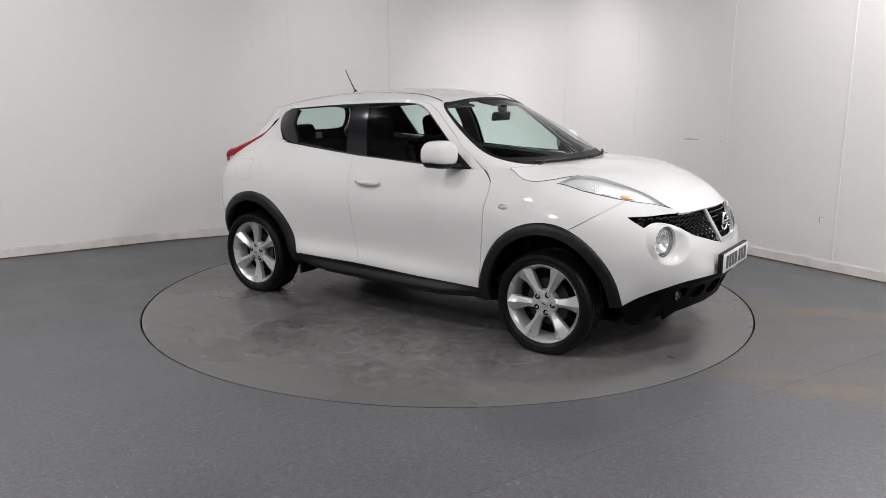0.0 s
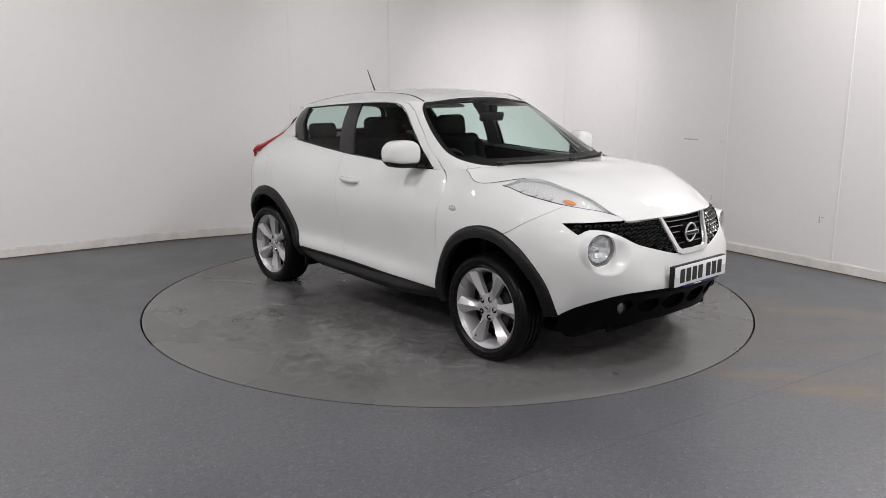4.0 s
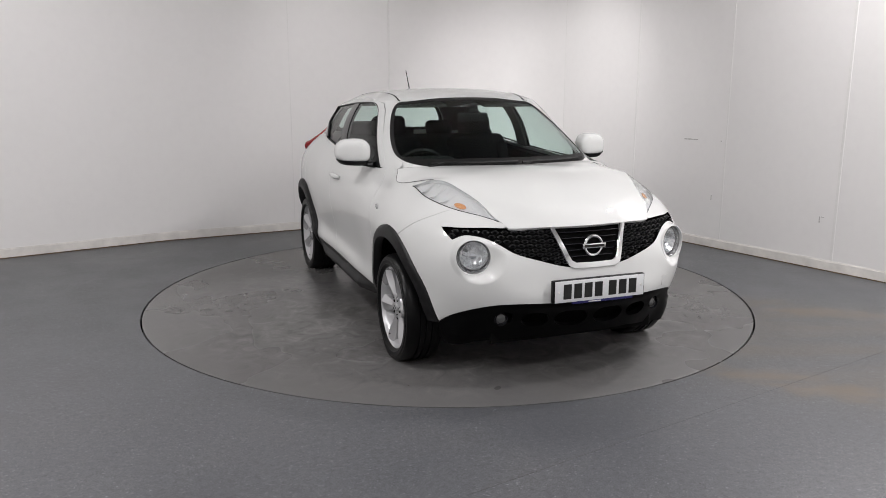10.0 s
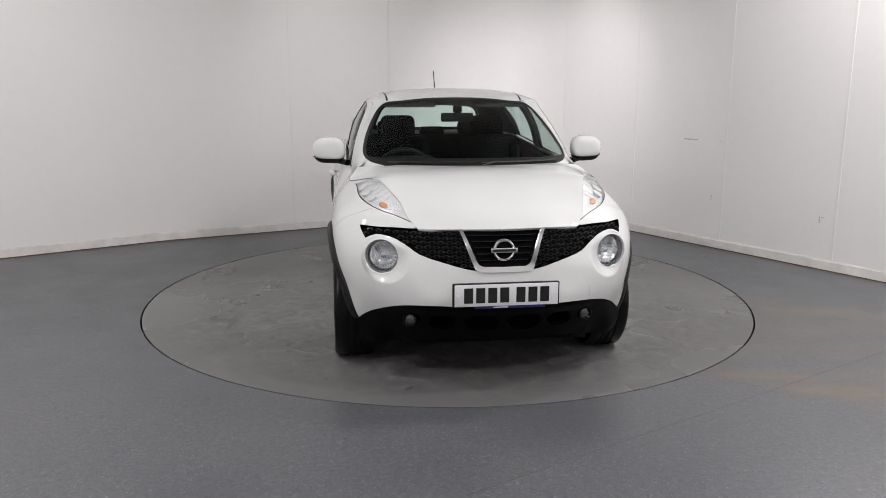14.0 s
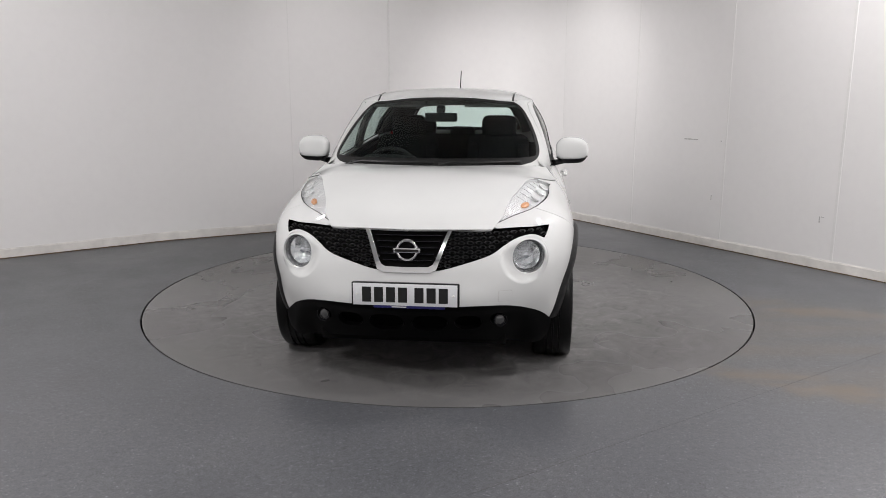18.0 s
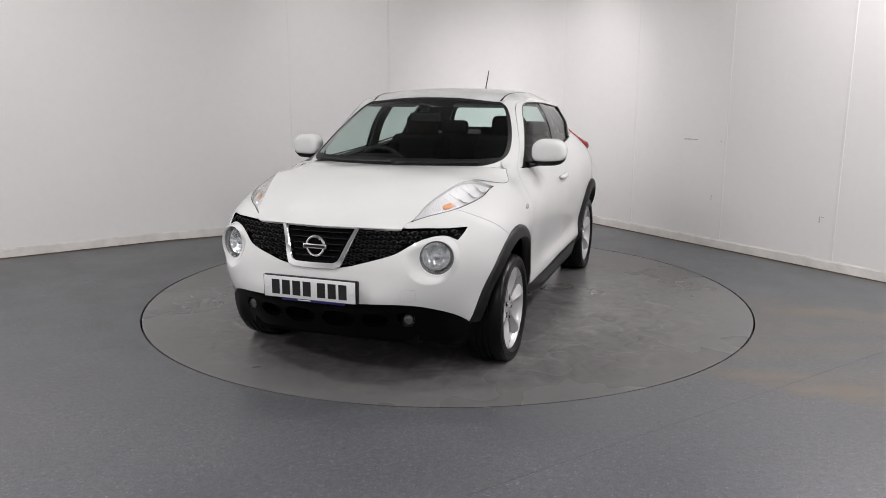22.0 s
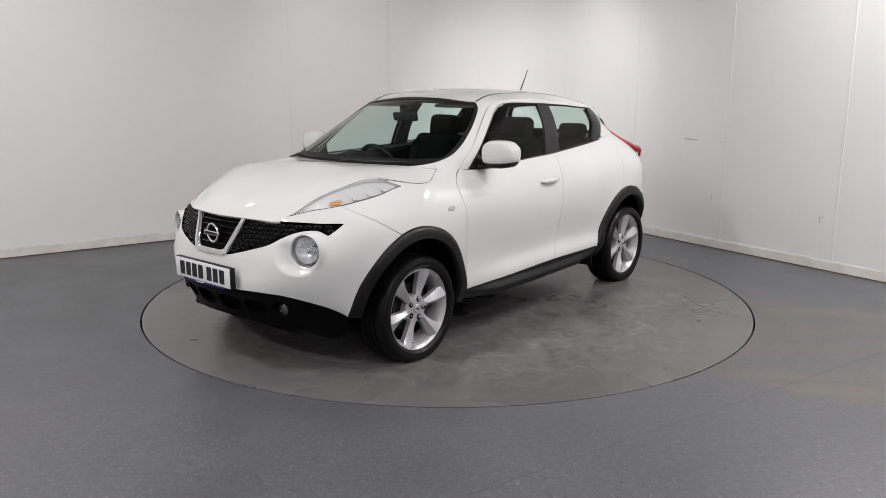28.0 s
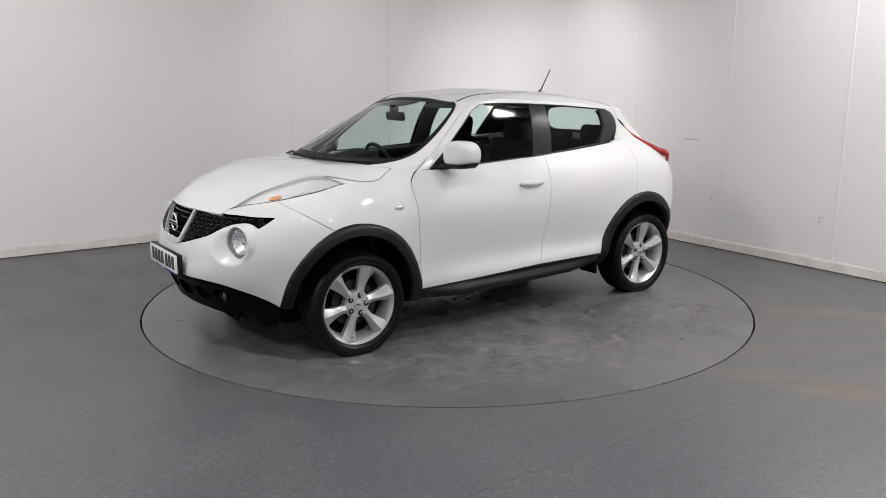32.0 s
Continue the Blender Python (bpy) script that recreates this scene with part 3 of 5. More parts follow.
def ceiling_lights():
    for x, y, power, l, w, turn in LIGHTS:
        root = new("ceiling_light")
        root.matrix_basis = pose(x, y, CEILING, 0, 0, turn)
        tagged(root, "flat rectangular white ceiling light panel, switched on", "ceiling light", "ceiling lights")
        fr = box_bm((l + 0.06, 0.03, 0.03), (0, w / 2 + 0.015, -0.015), 0.004)
        for at, size in (((0, -w / 2 - 0.015, -0.015), (l + 0.06, 0.03, 0.03)), ((l / 2 + 0.015, 0, -0.015), (0.03, w, 0.03)), ((-l / 2 - 0.015, 0, -0.015), (0.03, w, 0.03))):
            box_bm(size, at, 0.004, 2, (0, 0, 0), fr)
        part("frame", fr, WHITE_TRIM, root)
        part("diffuser", box_bm((l, w, 0.012), (0, 0, -0.012), 0.002), GLOW, root)
        lamp = bpy.data.lights.new("panel_light", "AREA")
        lamp.shape, lamp.size, lamp.size_y, lamp.energy = "RECTANGLE", l, w, power
        lamp.color = (1.0, 0.974, 0.982)
        ob = new("panel_light", lamp)
        ob.matrix_basis = pose(x, y, CEILING - 0.035, 0, 0, turn)


room()
disc = turntable()
grit(disc)
wall_marks()
spotlights()
ceiling_lights()

# ---------------------------------------------------------------- the car: x to the nose, y to its left, z up
car = new("car")
tagged(car, "white compact crossover car with black wheel arches, parked on the turntable", "car")

# body below the window line: each station from sill to shoulder
HULL = Loft([
    [(2.00, 0, .22), (2.055, 0, .36), (2.100, 0, .49), (2.080, 0, .59), (2.058, 0, .69), (2.020, 0, .79), (2.000, 0, .866)],
    [(1.97, .26, .22), (2.025, .27, .36), (2.072, .28, .49), (2.056, .28, .59), (2.035, .28, .69), (1.995, .27, .79), (1.968, .24, .865)],
    [(1.86, .49, .22), (1.930, .51, .36), (1.978, .52, .49), (1.982, .53, .60), (1.962, .53, .70), (1.915, .50, .80), (1.868, .445, .885)],
    [(1.72, .65, .22), (1.760, .68, .35), (1.815, .70, .49), (1.832, .71, .60), (1.825, .71, .71), (1.775, .675, .83), (1.720, .498, .966)],
    [(1.60, .72, .22), (1.635, .775, .34), (1.630, .80, .49), (1.640, .815, .60), (1.630, .82, .71), (1.595, .79, .85), (1.550, .555, 1.028)],
    [(1.40, .78, .22), (1.400, .835, .34), (1.400, .86, .49), (1.400, .875, .60), (1.400, .872, .72), (1.395, .835, .87), (1.370, .622, 1.062)],
    [(1.15, .79, .22), (1.150, .845, .34), (1.150, .872, .49), (1.150, .884, .60), (1.150, .884, .73), (1.155, .850, .88), (1.150, .752, 1.024)],
    [(1.00, .785, .22), (1.000, .840, .338), (1.000, .857, .475), (1.000, .868, .60), (1.003, .876, .735), (1.010, .852, .88), (1.030, .753, 1.036)],
    [(0.85, .78, .22), (0.850, .835, .335), (0.850, .842, .46), (0.850, .853, .60), (0.855, .866, .74), (0.865, .850, .88), (0.925, .711, 1.083)],
    [(0.65, .78, .22), (0.650, .840, .340), (0.650, .837, .46), (0.650, .849, .60), (0.652, .867, .745), (0.655, .856, .888), (0.690, .746, 1.070)],
    [(0.40, .78, .22), (0.400, .845, .345), (0.400, .832, .46), (0.400, .846, .60), (0.400, .868, .75), (0.400, .858, .90), (0.420, .762, 1.080)],
    [(-.20, .78, .225), (-.200, .850, .36), (-.200, .836, .47), (-.200, .850, .60), (-.200, .873, .76), (-.200, .860, .92), (-.200, .768, 1.110)],
    [(-.75, .78, .24), (-.750, .856, .365), (-.750, .845, .47), (-.750, .858, .60), (-.750, .878, .77), (-.745, .864, .945), (-.720, .742, 1.145)],
    [(-1.2, .78, .25), (-1.20, .845, .37), (-1.20, .866, .49), (-1.20, .878, .62), (-1.20, .880, .78), (-1.18, .858, .965), (-1.10, .712, 1.178)],
    [(-1.5, .75, .27), (-1.52, .79, .37), (-1.53, .825, .49), (-1.54, .842, .62), (-1.54, .842, .78), (-1.52, .826, .970), (-1.34, .660, 1.195)],
    [(-1.72, .62, .30), (-1.74, .66, .38), (-1.76, .69, .50), (-1.79, .71, .63), (-1.79, .71, .78), (-1.72, .704, .955), (-1.53, .578, 1.185)],
    [(-1.80, .40, .30), (-1.83, .42, .38), (-1.87, .44, .50), (-1.89, .45, .63), (-1.88, .45, .78), (-1.80, .44, .94), (-1.63, .400, 1.175)],
    [(-1.83, 0, .30), (-1.86, 0, .38), (-1.90, 0, .50), (-1.93, 0, .63), (-1.92, 0, .78), (-1.84, 0, .94), (-1.67, 0, 1.170)]])
HULL.u_side = HULL.su[2] + 0.10
# screen, pillars and side glass: each station from the window line to the roof edge
CABIN_SKIN = Loft([
    [(1.14, 0, 1.075), (.78, 0, 1.298), (.305, 0, 1.508)],
    [(1.11, .30, 1.078), (.755, .28, 1.293), (.295, .25, 1.500)],
    [(1.00, .57, 1.082), (.665, .52, 1.280), (.270, .455, 1.480)],
    [(.84, .70, 1.082), (.520, .640, 1.282), (.225, .545, 1.482)],
    [(.652, .752, 1.065), (.410, .695, 1.275), (.165, .598, 1.482)],
    [(.20, .768, 1.085), (.100, .712, 1.300), (.000, .605, 1.493)],
    [(-.309, .767, 1.115), (-.300, .712, 1.315), (-.300, .605, 1.484)],
    [(-.75, .742, 1.147), (-.750, .690, 1.315), (-.72, .590, 1.460)],
    [(-1.09, .712, 1.178), (-1.12, .655, 1.315), (-1.10, .560, 1.432)],
    [(-1.34, .660, 1.195), (-1.27, .586, 1.310), (-1.28, .502, 1.410)],
    [(-1.53, .578, 1.185), (-1.44, .515, 1.300), (-1.41, .430, 1.412)],
    [(-1.63, .300, 1.175), (-1.55, .280, 1.300), (-1.50, .250, 1.425)],
    [(-1.67, 0, 1.170), (-1.59, 0, 1.300), (-1.53, 0, 1.430)]])
CABIN_SKIN.u_side = CABIN_SKIN.su[3]
# bonnet: stations across, from the middle to the wing; v runs from the screen to the nose
BONNET = Loft([
    [(1.10, 0, 1.102), (1.25, 0, 1.108), (1.48, 0, 1.092), (1.68, 0, 1.048), (1.84, 0, .983), (1.95, 0, .915), (2.000, 0, .868)],
    [(1.075, .33, 1.104), (1.24, .34, 1.100), (1.46, .32, 1.084), (1.655, .28, 1.042), (1.82, .25, .978), (1.93, .22, .910), (1.972, .22, .866)],
    [(1.00, .58, 1.10), (1.19, .59, 1.082), (1.42, .50, 1.077), (1.60, .44, 1.037), (1.77, .40, .972), (1.895, .35, .897), (1.935, .36, .863)],
    [(.925, .711, 1.086), (1.150, .752, 1.026), (1.370, .622, 1.062), (1.55, .555, 1.028), (1.72, .498, .966), (1.868, .445, .885), (1.906, .425, .860)]])
ROOF = Loft([
    [(.305, 0, 1.508), (.22, 0, 1.529), (.00, 0, 1.560), (-.30, 0, 1.568), (-.75, 0, 1.543), (-1.18, 0, 1.494), (-1.53, 0, 1.430)],
    [(.290, .28, 1.498), (.21, .30, 1.518), (.00, .31, 1.549), (-.30, .31, 1.557), (-.75, .30, 1.532), (-1.16, .28, 1.483), (-1.50, .24, 1.426)],
    [(.255, .47, 1.480), (.18, .505, 1.500), (.00, .52, 1.522), (-.30, .52, 1.526), (-.74, .51, 1.501), (-1.13, .47, 1.457), (-1.42, .41, 1.415)],
    [tuple(CABIN_SKIN.at([CABIN_SKIN.su[k]], [CABIN_SKIN.vmax])[0]) for k in range(3, 10)]])


def matched_bonnet(rough, n=31):
    """The bonnet again with finer stations, its outer edge lying on the wing's upper edge."""
    us = np.linspace(HULL.su[2] - .02, HULL.su[8] + .02, 200)
    wing_top = HULL.at(us, np.full(200, HULL.vmax))
    v = np.linspace(0, rough.vmax, n)
    rows = [[tuple(p) for p in rough.at(np.full(n, rough.su[k]), v)] for k in range(3)]
    edge = []
    for p in rough.at(np.full(n, rough.su[3]), v):
        if .925 <= p[0] <= 1.868:
            i = int(np.argmin(np.abs(wing_top[:, 0] - p[0])))
            p = wing_top[i] + np.array([0, 0, .0015])
        edge.append(tuple(p))
    return Loft(rows + [edge])


BONNET = matched_bonnet(BONNET)
BONNET.sign = -BONNET.sign if BONNET.normal([0.1], [0.5])[0, 2] < 0 else BONNET.sign
ROOF.sign = -ROOF.sign if ROOF.normal([0.1], [0.5])[0, 2] < 0 else ROOF.sign

HUB_F, HUB_R, HUB_Z, TYRE_R = 1.246, -1.297, 0.304, 0.318
ARCH_XF, ARCH_XR, ARCH_Z = 1.258, -1.245, 0.315
ARCH_F, ARCH_R = 0.482, 0.480
LAMP_C, LAMP_AXIS = Vector((1.886, .613, .717)), Vector((.945, .315, .05)).normalized()


def arch(hub, radius, a0, a1, n):
    """Points (x, z) along a wheel arch from angle a0 to a1 in degrees, 0 to the nose; its front half is a little narrower."""
    out = []
    for a in np.linspace(a0, a1, n):
        c, s = math.cos(radians(a)), math.sin(radians(a))
        out.append((hub + radius * c * (0.915 if c > 0 else 0.975), ARCH_Z + radius * s))
    return out


def xz(points):
    return [("xz", x, z) for x, z in points]


def lamp_polar(angle, radius):
    """The (u, v) on the skin at a true angle and radius about the headlamp's axis."""
    axis = np.array(LAMP_AXIS)
    e1 = np.cross([0, 0, 1], axis)
    e1 /= np.linalg.norm(e1)
    e2 = np.cross(axis, e1)
    angle, radius = np.broadcast_arrays(np.asarray(angle, float), np.asarray(radius, float))
    want = np.stack([radius * np.cos(angle), radius * np.sin(angle)], -1).reshape(-1, 2)
    q = np.repeat(HULL.find("yz", LAMP_C.y, LAMP_C.z)[None], len(want), 0)

    def plane(w):
        d = HULL.at(w[:, 0], w[:, 1]) - np.array(LAMP_C)
        return np.stack([d @ e1, d @ e2], 1)
    for k in range(14):
        e = 1e-3
        p = plane(q)
        ju, jv = (plane(q + [e, 0]) - p) / e, (plane(q + [0, e]) - p) / e
        miss = want - p
        det = ju[:, 0] * jv[:, 1] - ju[:, 1] * jv[:, 0]
        det = np.where(np.abs(det) < 1e-4, 1e-4, det)
        step = np.stack([(miss[:, 0] * jv[:, 1] - miss[:, 1] * jv[:, 0]) / det, (ju[:, 0] * miss[:, 1] - ju[:, 1] * miss[:, 0]) / det], 1)
        q = np.clip(q + np.clip(step, -.05, .05), [0, 0], [HULL.umax, HULL.vmax])
    return q.reshape(angle.shape + (2,))


def nacelle_edge(ring, n=72):
    """Where the scoop round the headlamp leaves the bumper: wide towards the grille, inside the bumper's outline."""
    angles = np.linspace(0, 2 * math.pi, n, endpoint=False)
    axis = np.array(LAMP_AXIS)
    e1 = np.cross([0, 0, 1], axis)
    e1 /= np.linalg.norm(e1)
    e2 = np.cross(axis, e1)
    side = np.cos(angles) * e1[1] + np.sin(angles) * e2[1]
    down = np.cos(angles) * e1[2] + np.sin(angles) * e2[2]
    reach = .120 + .056 * ((1 - side) / 2) ** 2.2 + .004 * ((1 - down) / 2)
    radii = np.arange(.094, .19, .003)
    grid = lamp_polar(angles[:, None], radii[None])
    flat = grid.reshape(-1, 2)
    ok = inside(np.array(ring), flat)
    edge = np.array(resample(list(ring), .004))
    ok &= np.array([np.min((edge[:, 0] - p[0]) ** 2 + (edge[:, 1] - p[1]) ** 2) > .0055 ** 2 for p in flat])
    ok = ok.reshape(grid.shape[:2])
    room = np.array([radii[int(np.argmin(row))] if not row.all() else .2 for row in ok])
    R = np.maximum(np.minimum(reach, room - .002), .093)
    low = R.copy()
    for k in (-1, 1):
        low = np.minimum(low, np.roll(R, k))
    R = sum(np.roll(low, k) for k in (-1, 0, 1)) / 3
    return angles, np.minimum(R, np.maximum(room - .002, .093))


def nacelle(angles, R):
    """The scoop itself: from the bumper's skin to a rolled lip round the glass."""
    axis, c = np.array(LAMP_AXIS), np.array(LAMP_C)
    n, m = len(angles), 11
    P, N = [], []
    for k in range(m):
        s = k / (m - 1)
        r = R + (.0905 - R) * s
        q = lamp_polar(angles, r)
        p = HULL.at(q[:, 0], q[:, 1])
        t = (p - c) @ axis
        w = s * s * (3 - 2 * s)
        P.append(p + axis * (w * (.006 - t))[:, None])
        if k == 0:
            N0 = HULL.normal(q[:, 0], q[:, 1])
    radial = P[-1] - c
    radial -= (radial @ axis)[:, None] * axis
    radial /= np.linalg.norm(radial, axis=1)[:, None]
    for r, t in ((.0895, .0055), (.0885, .003), (.0882, -.004), (.0882, -.035)):
        P.append(c + radial * r + axis * t)
    G = np.array(P)
    du = np.roll(G, -1, 1) - np.roll(G, 1, 1)
    dv = np.gradient(G, axis=0)
    M = np.cross(du, dv)
    M /= np.maximum(np.linalg.norm(M, axis=2), 1e-12)[:, :, None]
    if M[5, 0] @ axis < 0:
        M = -M
    M[0] = N0
    faces = []
    for i in range(len(P) - 1):
        for j in range(n):
            k = (j + 1) % n
            f = (i * n + j, i * n + k, (i + 1) * n + k, (i + 1) * n + j)
            faces.append(f)
    V = G.reshape(-1, 3)
    f = faces[0]
    if np.cross(V[f[1]] - V[f[0]], V[f[3]] - V[f[0]]) @ M.reshape(-1, 3)[f[0]] < 0:
        faces = [q[::-1] for q in faces]
    return V, faces, M.reshape(-1, 3)


top = HULL.vmax
u_tip = HULL.find("xz", 1.84, .90)
lamp_outer = curve_uv(HULL, [("xz", 1.256, 1.018), ("xz", 1.40, .988), ("xz", 1.56, .957), ("xz", 1.72, .925), ("uv", HULL.su[2] + 0.025, top - .008)], 14)
lamp_inner = [np.array([u, top]) for u in np.linspace(HULL.su[2] + 0.03, HULL.su[5] + 0.03, 12)]
lamp_outline = resample(lamp_outer + lamp_inner[:-1] + [np.array([HULL.su[5] + .05, top - .004])], 0.02)
# black and white meet along this line under the bumper, from the middle to the arch
lip = curve_uv(HULL, [("yz", 0, .488), ("yz", .25, .488), ("yz", .43, .485), ("yz", .54, .470), ("yz", .64, .425), ("xz", 1.70, .338)], 22)
grille_low = curve_uv(HULL, [("yz", 0, .664), ("yz", .15, .668), ("yz", .30, .705), ("yz", .42, .742), ("yz", .485, .782), ("yz", .545, .812), ("yz", .625, .825), ("yz", .692, .800)], 26)
grille_top = curve_uv(HULL, [("yz", .717, .855), ("yz", .62, .857), ("yz", .52, .861), ("yz", .420, .862)], 12)
front_seam = curve_uv(HULL, [("xz", *arch(ARCH_XF, ARCH_F, 71, 71, 1)[0]), ("xz", 1.50, .83), ("xz", 1.60, .895), ("xz", 1.655, .938)], 8)


def screen_edge():
    """The side of the windscreen in (u, v), from the foot to the header, with rounded corners."""
    e = CABIN_SKIN.su[3]
    ct = CABIN_SKIN.vmax
    return smooth_line([(e - .34, .014), (e - .20, .022), (e - .09, .040), (e - .025, .085), (e - .005, .16), (e - .010, ct * .55), (e - .028, ct - .12), (e - .055, ct - .055), (e - .10, ct - .018), (e - .14, ct - .006)], 26)


SCREEN_EDGE = screen_edge()


def body():
    arch_f = xz(arch(ARCH_XF, ARCH_F, 2, 71, 14))
    af = [HULL.find(*m) for m in arch_f]
    # front bumper, one piece
    lampside = [p for p in lamp_outer if p[0] < front_seam[-1][0] - 0.005]
    ring = lip + af[1:] + front_seam[1:] + lampside + [np.array([HULL.su[1] + 0.200, top])] + grille_top[::-1][1:] + grille_low[::-1]
    ring = [np.array(p) for p in ring]
    for p in ring:
        p[0] = max(p[0], 0.0)
    angles, R = nacelle_edge(resample(ring, 0.01))
    hole = lamp_polar(angles, R)
    bumper = single("front_bumper", skin(HULL, resample(ring, 0.02), 0.03, both=True, shrink=0.002, holes=[hole]), PAINT, car)
    pair("headlamp_scoop", nacelle(angles, R), PAINT, car, "white scooped surround of the round headlamp")
    # wings
    door_front = curve_uv(HULL, [("xz", .782, .33), ("xz", .800, .50), ("xz", .822, .72), ("xz", .835, .90), ("xz", .832, .985), ("xz", .805, 1.03), ("uv", HULL.find("xz", .745, 1.068)[0], top)], 22)
    back_arch = [HULL.find(*m) for m in xz(arch(ARCH_XF, ARCH_F, 71, 180, 22))]
    lampback = [p for p in lamp_outer if p[0] > front_seam[-1][0] + 0.005]
    wing = front_seam[::-1] + back_arch[1:] + [HULL.find("xz", .784, .333)] + door_front + [np.array([HULL.su[8], top]), np.array([HULL.su[6], top]), np.array([HULL.su[5] + .05, top - .004])] + lampback
    pair("front_wing", skin(HULL, resample(wing, 0.02), 0.035, shrink=0.0030), PAINT, car)
    # doors: skin below the glass plus the window frame above
    mid_seam = curve_uv(HULL, [("xz", -.205, .362), ("xz", -.238, .55), ("xz", -.262, .80), ("xz", -.285, 1.0), ("xz", -.305, 1.113)], 14)
    fd = door_front + [np.array([HULL.su[10], top])] + mid_seam[::-1] + [HULL.find("xz", .30, .343)]
    C = CABIN_SKIN
    ct = C.vmax
    f_out = [("uv", C.su[3] + .0725, 0), ("xz", .657, 1.1385), ("xz", .5765, 1.1915), ("xz", .455, 1.295), ("xz", .300, 1.415), ("xz", .222, 1.463), ("uv", C.su[4] + .04, ct - .004), ("uv", C.su[5], ct - .004), ("uv", C.su[6] + .012, ct - .004)]
    f_in = [("xz", -.312, 1.458), ("xz", -.05, 1.466), ("xz", .125, 1.464), ("xz", .195, 1.445), ("xz", .268, 1.398), ("xz", .42, 1.272), ("xz", .54, 1.168), ("xz", .635, 1.082), ("xz", .66, 1.072)]
    frame_f = skin(C, C.outline(f_out + f_in), 0.03, depth=0.012)
    doors = pair("front_door", joined(skin(HULL, resample(fd, 0.02), 0.035, shrink=0.0030), frame_f), PAINT, car)
    ra = [HULL.find(*m) for m in xz(arch(ARCH_XR, ARCH_R, 5, 78, 16))]
    rear_seam = curve_uv(HULL, [("xz", *arch(ARCH_XR, ARCH_R, 78, 78, 1)[0]), ("xz", -1.165, .92), ("xz", -1.185, 1.05), ("uv", HULL.find("xz", -1.16, 1.15)[0], top)], 10)
    rd = mid_seam + [np.array([HULL.su[12], top])] + rear_seam[::-1] + ra[::-1][1:] + [HULL.find("xz", -.79, .366), HULL.find("xz", -.5, .364)]
    r_out = [("uv", C.su[6] + .016, ct - .004), ("uv", C.su[7], ct - .004), ("uv", C.su[8], ct - .005), ("xz", -1.17, 1.395), ("xz", -1.19, 1.32), ("xz", -1.13, 1.19)]
    r_in = [("xz", -1.06, 1.185), ("xz", -1.165, 1.33), ("xz", -1.145, 1.385), ("xz", -1.08, 1.408), ("xz", -.90, 1.421), ("xz", -.60, 1.443), ("xz", -.325, 1.457)]
    frame_r = skin(C, C.outline(r_out + r_in), 0.03, depth=0.012)
    rdoors = pair("rear_door", joined(skin(HULL, resample(rd, 0.02), 0.035, shrink=0.0030), frame_r), PAINT, car)
    # rear quarter with the pillar above it, and the rear bumper
    rb = [HULL.find(*m) for m in xz(arch(ARCH_XR, ARCH_R, 78, 172, 16))]
    q = rear_seam[::-1] + rb[1:] + [HULL.find("xz", -1.70, .40), np.array([HULL.umax, HULL.find("xz", -1.70, .42)[1]]), np.array([HULL.umax, top])]
    quarter = skin(HULL, resample(q, 0.025), 0.04, shrink=0.001)
    pil = C.outline([("xz", -1.13, 1.19), ("xz", -1.205, 1.32), ("xz", -1.185, 1.395), ("xz", -1.13, 1.425), ("uv", C.su[9], ct), ("uv", C.su[10], ct), ("uv", C.su[10] + .06, 0), ("uv", C.su[9], 0)])
    pair("rear_quarter", joined(quarter, skin(C, pil, 0.03, depth=0.02)), PAINT, car)
    rbump = [np.array([HULL.su[15] + .06, 0.085])] + [np.array([HULL.su[15] + .06, HULL.find("xz", -1.70, .43)[1]]), np.array([HULL.umax, HULL.find("xz", -1.70, .43)[1]]), np.array([HULL.umax, 0.085])]
    pair("rear_bumper", skin(HULL, resample(rbump, 0.03), 0.05), BLACK_PLASTIC, car, "black plastic rear bumper")
    # windscreen pillars
    a_out = [("uv", 0.0, 0.0), ("uv", 0.0, 0.012)] + [("uv", *p) for p in SCREEN_EDGE] + [("uv", C.su[3] + .02, ct)]
    pill = C.outline(a_out + [("uv", C.su[4] + .04, ct), ("xz", .225, 1.466), ("xz", .303, 1.417), ("xz", .458, 1.298), ("xz", .578, 1.193), ("xz", .659, 1.140), ("uv", C.su[3] + .070, 0)])
    pair("windscreen_pillar", skin(C, pill, 0.025, depth=0.02, shrink=.001), PAINT, car)
    # bonnet and roof
    edge = BONNET.umax
    bo = [np.array([0., 0.]), np.array([edge, 0.]), np.array([edge, BONNET.vmax]), np.array([0., BONNET.vmax])]
    single("bonnet", skin(BONNET, resample(bo, 0.02), 0.03, both=True, depth=0.02, shrink=0.0012), PAINT, car)
    ro = [np.array([0., 0.]), np.array([ROOF.umax, 0.]), np.array([ROOF.umax, ROOF.vmax]), np.array([0., ROOF.vmax])]
    single("roof", skin(ROOF, resample(ro, 0.025), 0.035, both=True, depth=0.012), PAINT, car)
    # painted flanges that close the joints under the seams
    for s in (1, -1):
        flip = np.array([1, s, 1])
        top_line = [C.at([u], [ct])[0] * flip + np.array([0, -s * .0105, -.009]) for u in np.linspace(C.su[2] + .1, C.umax - .02, 60)]
        part("roof_flange", tube_bm(top_line, .013, 8), PAINT, car)
        waist = [HULL.at([u], [top])[0] * flip + np.array([0, -s * .0095, -.002]) for u in np.linspace(HULL.find("xz", -1.02, 1.175)[0], HULL.umax, 30)]
        part("waist_flange", tube_bm(waist, .0105, 8), PAINT, car)
        line = [C.find("xz", x, z) for x, z in smooth_line([(.659, 1.140), (.578, 1.193), (.458, 1.298), (.303, 1.417), (.225, 1.466)], 24)]
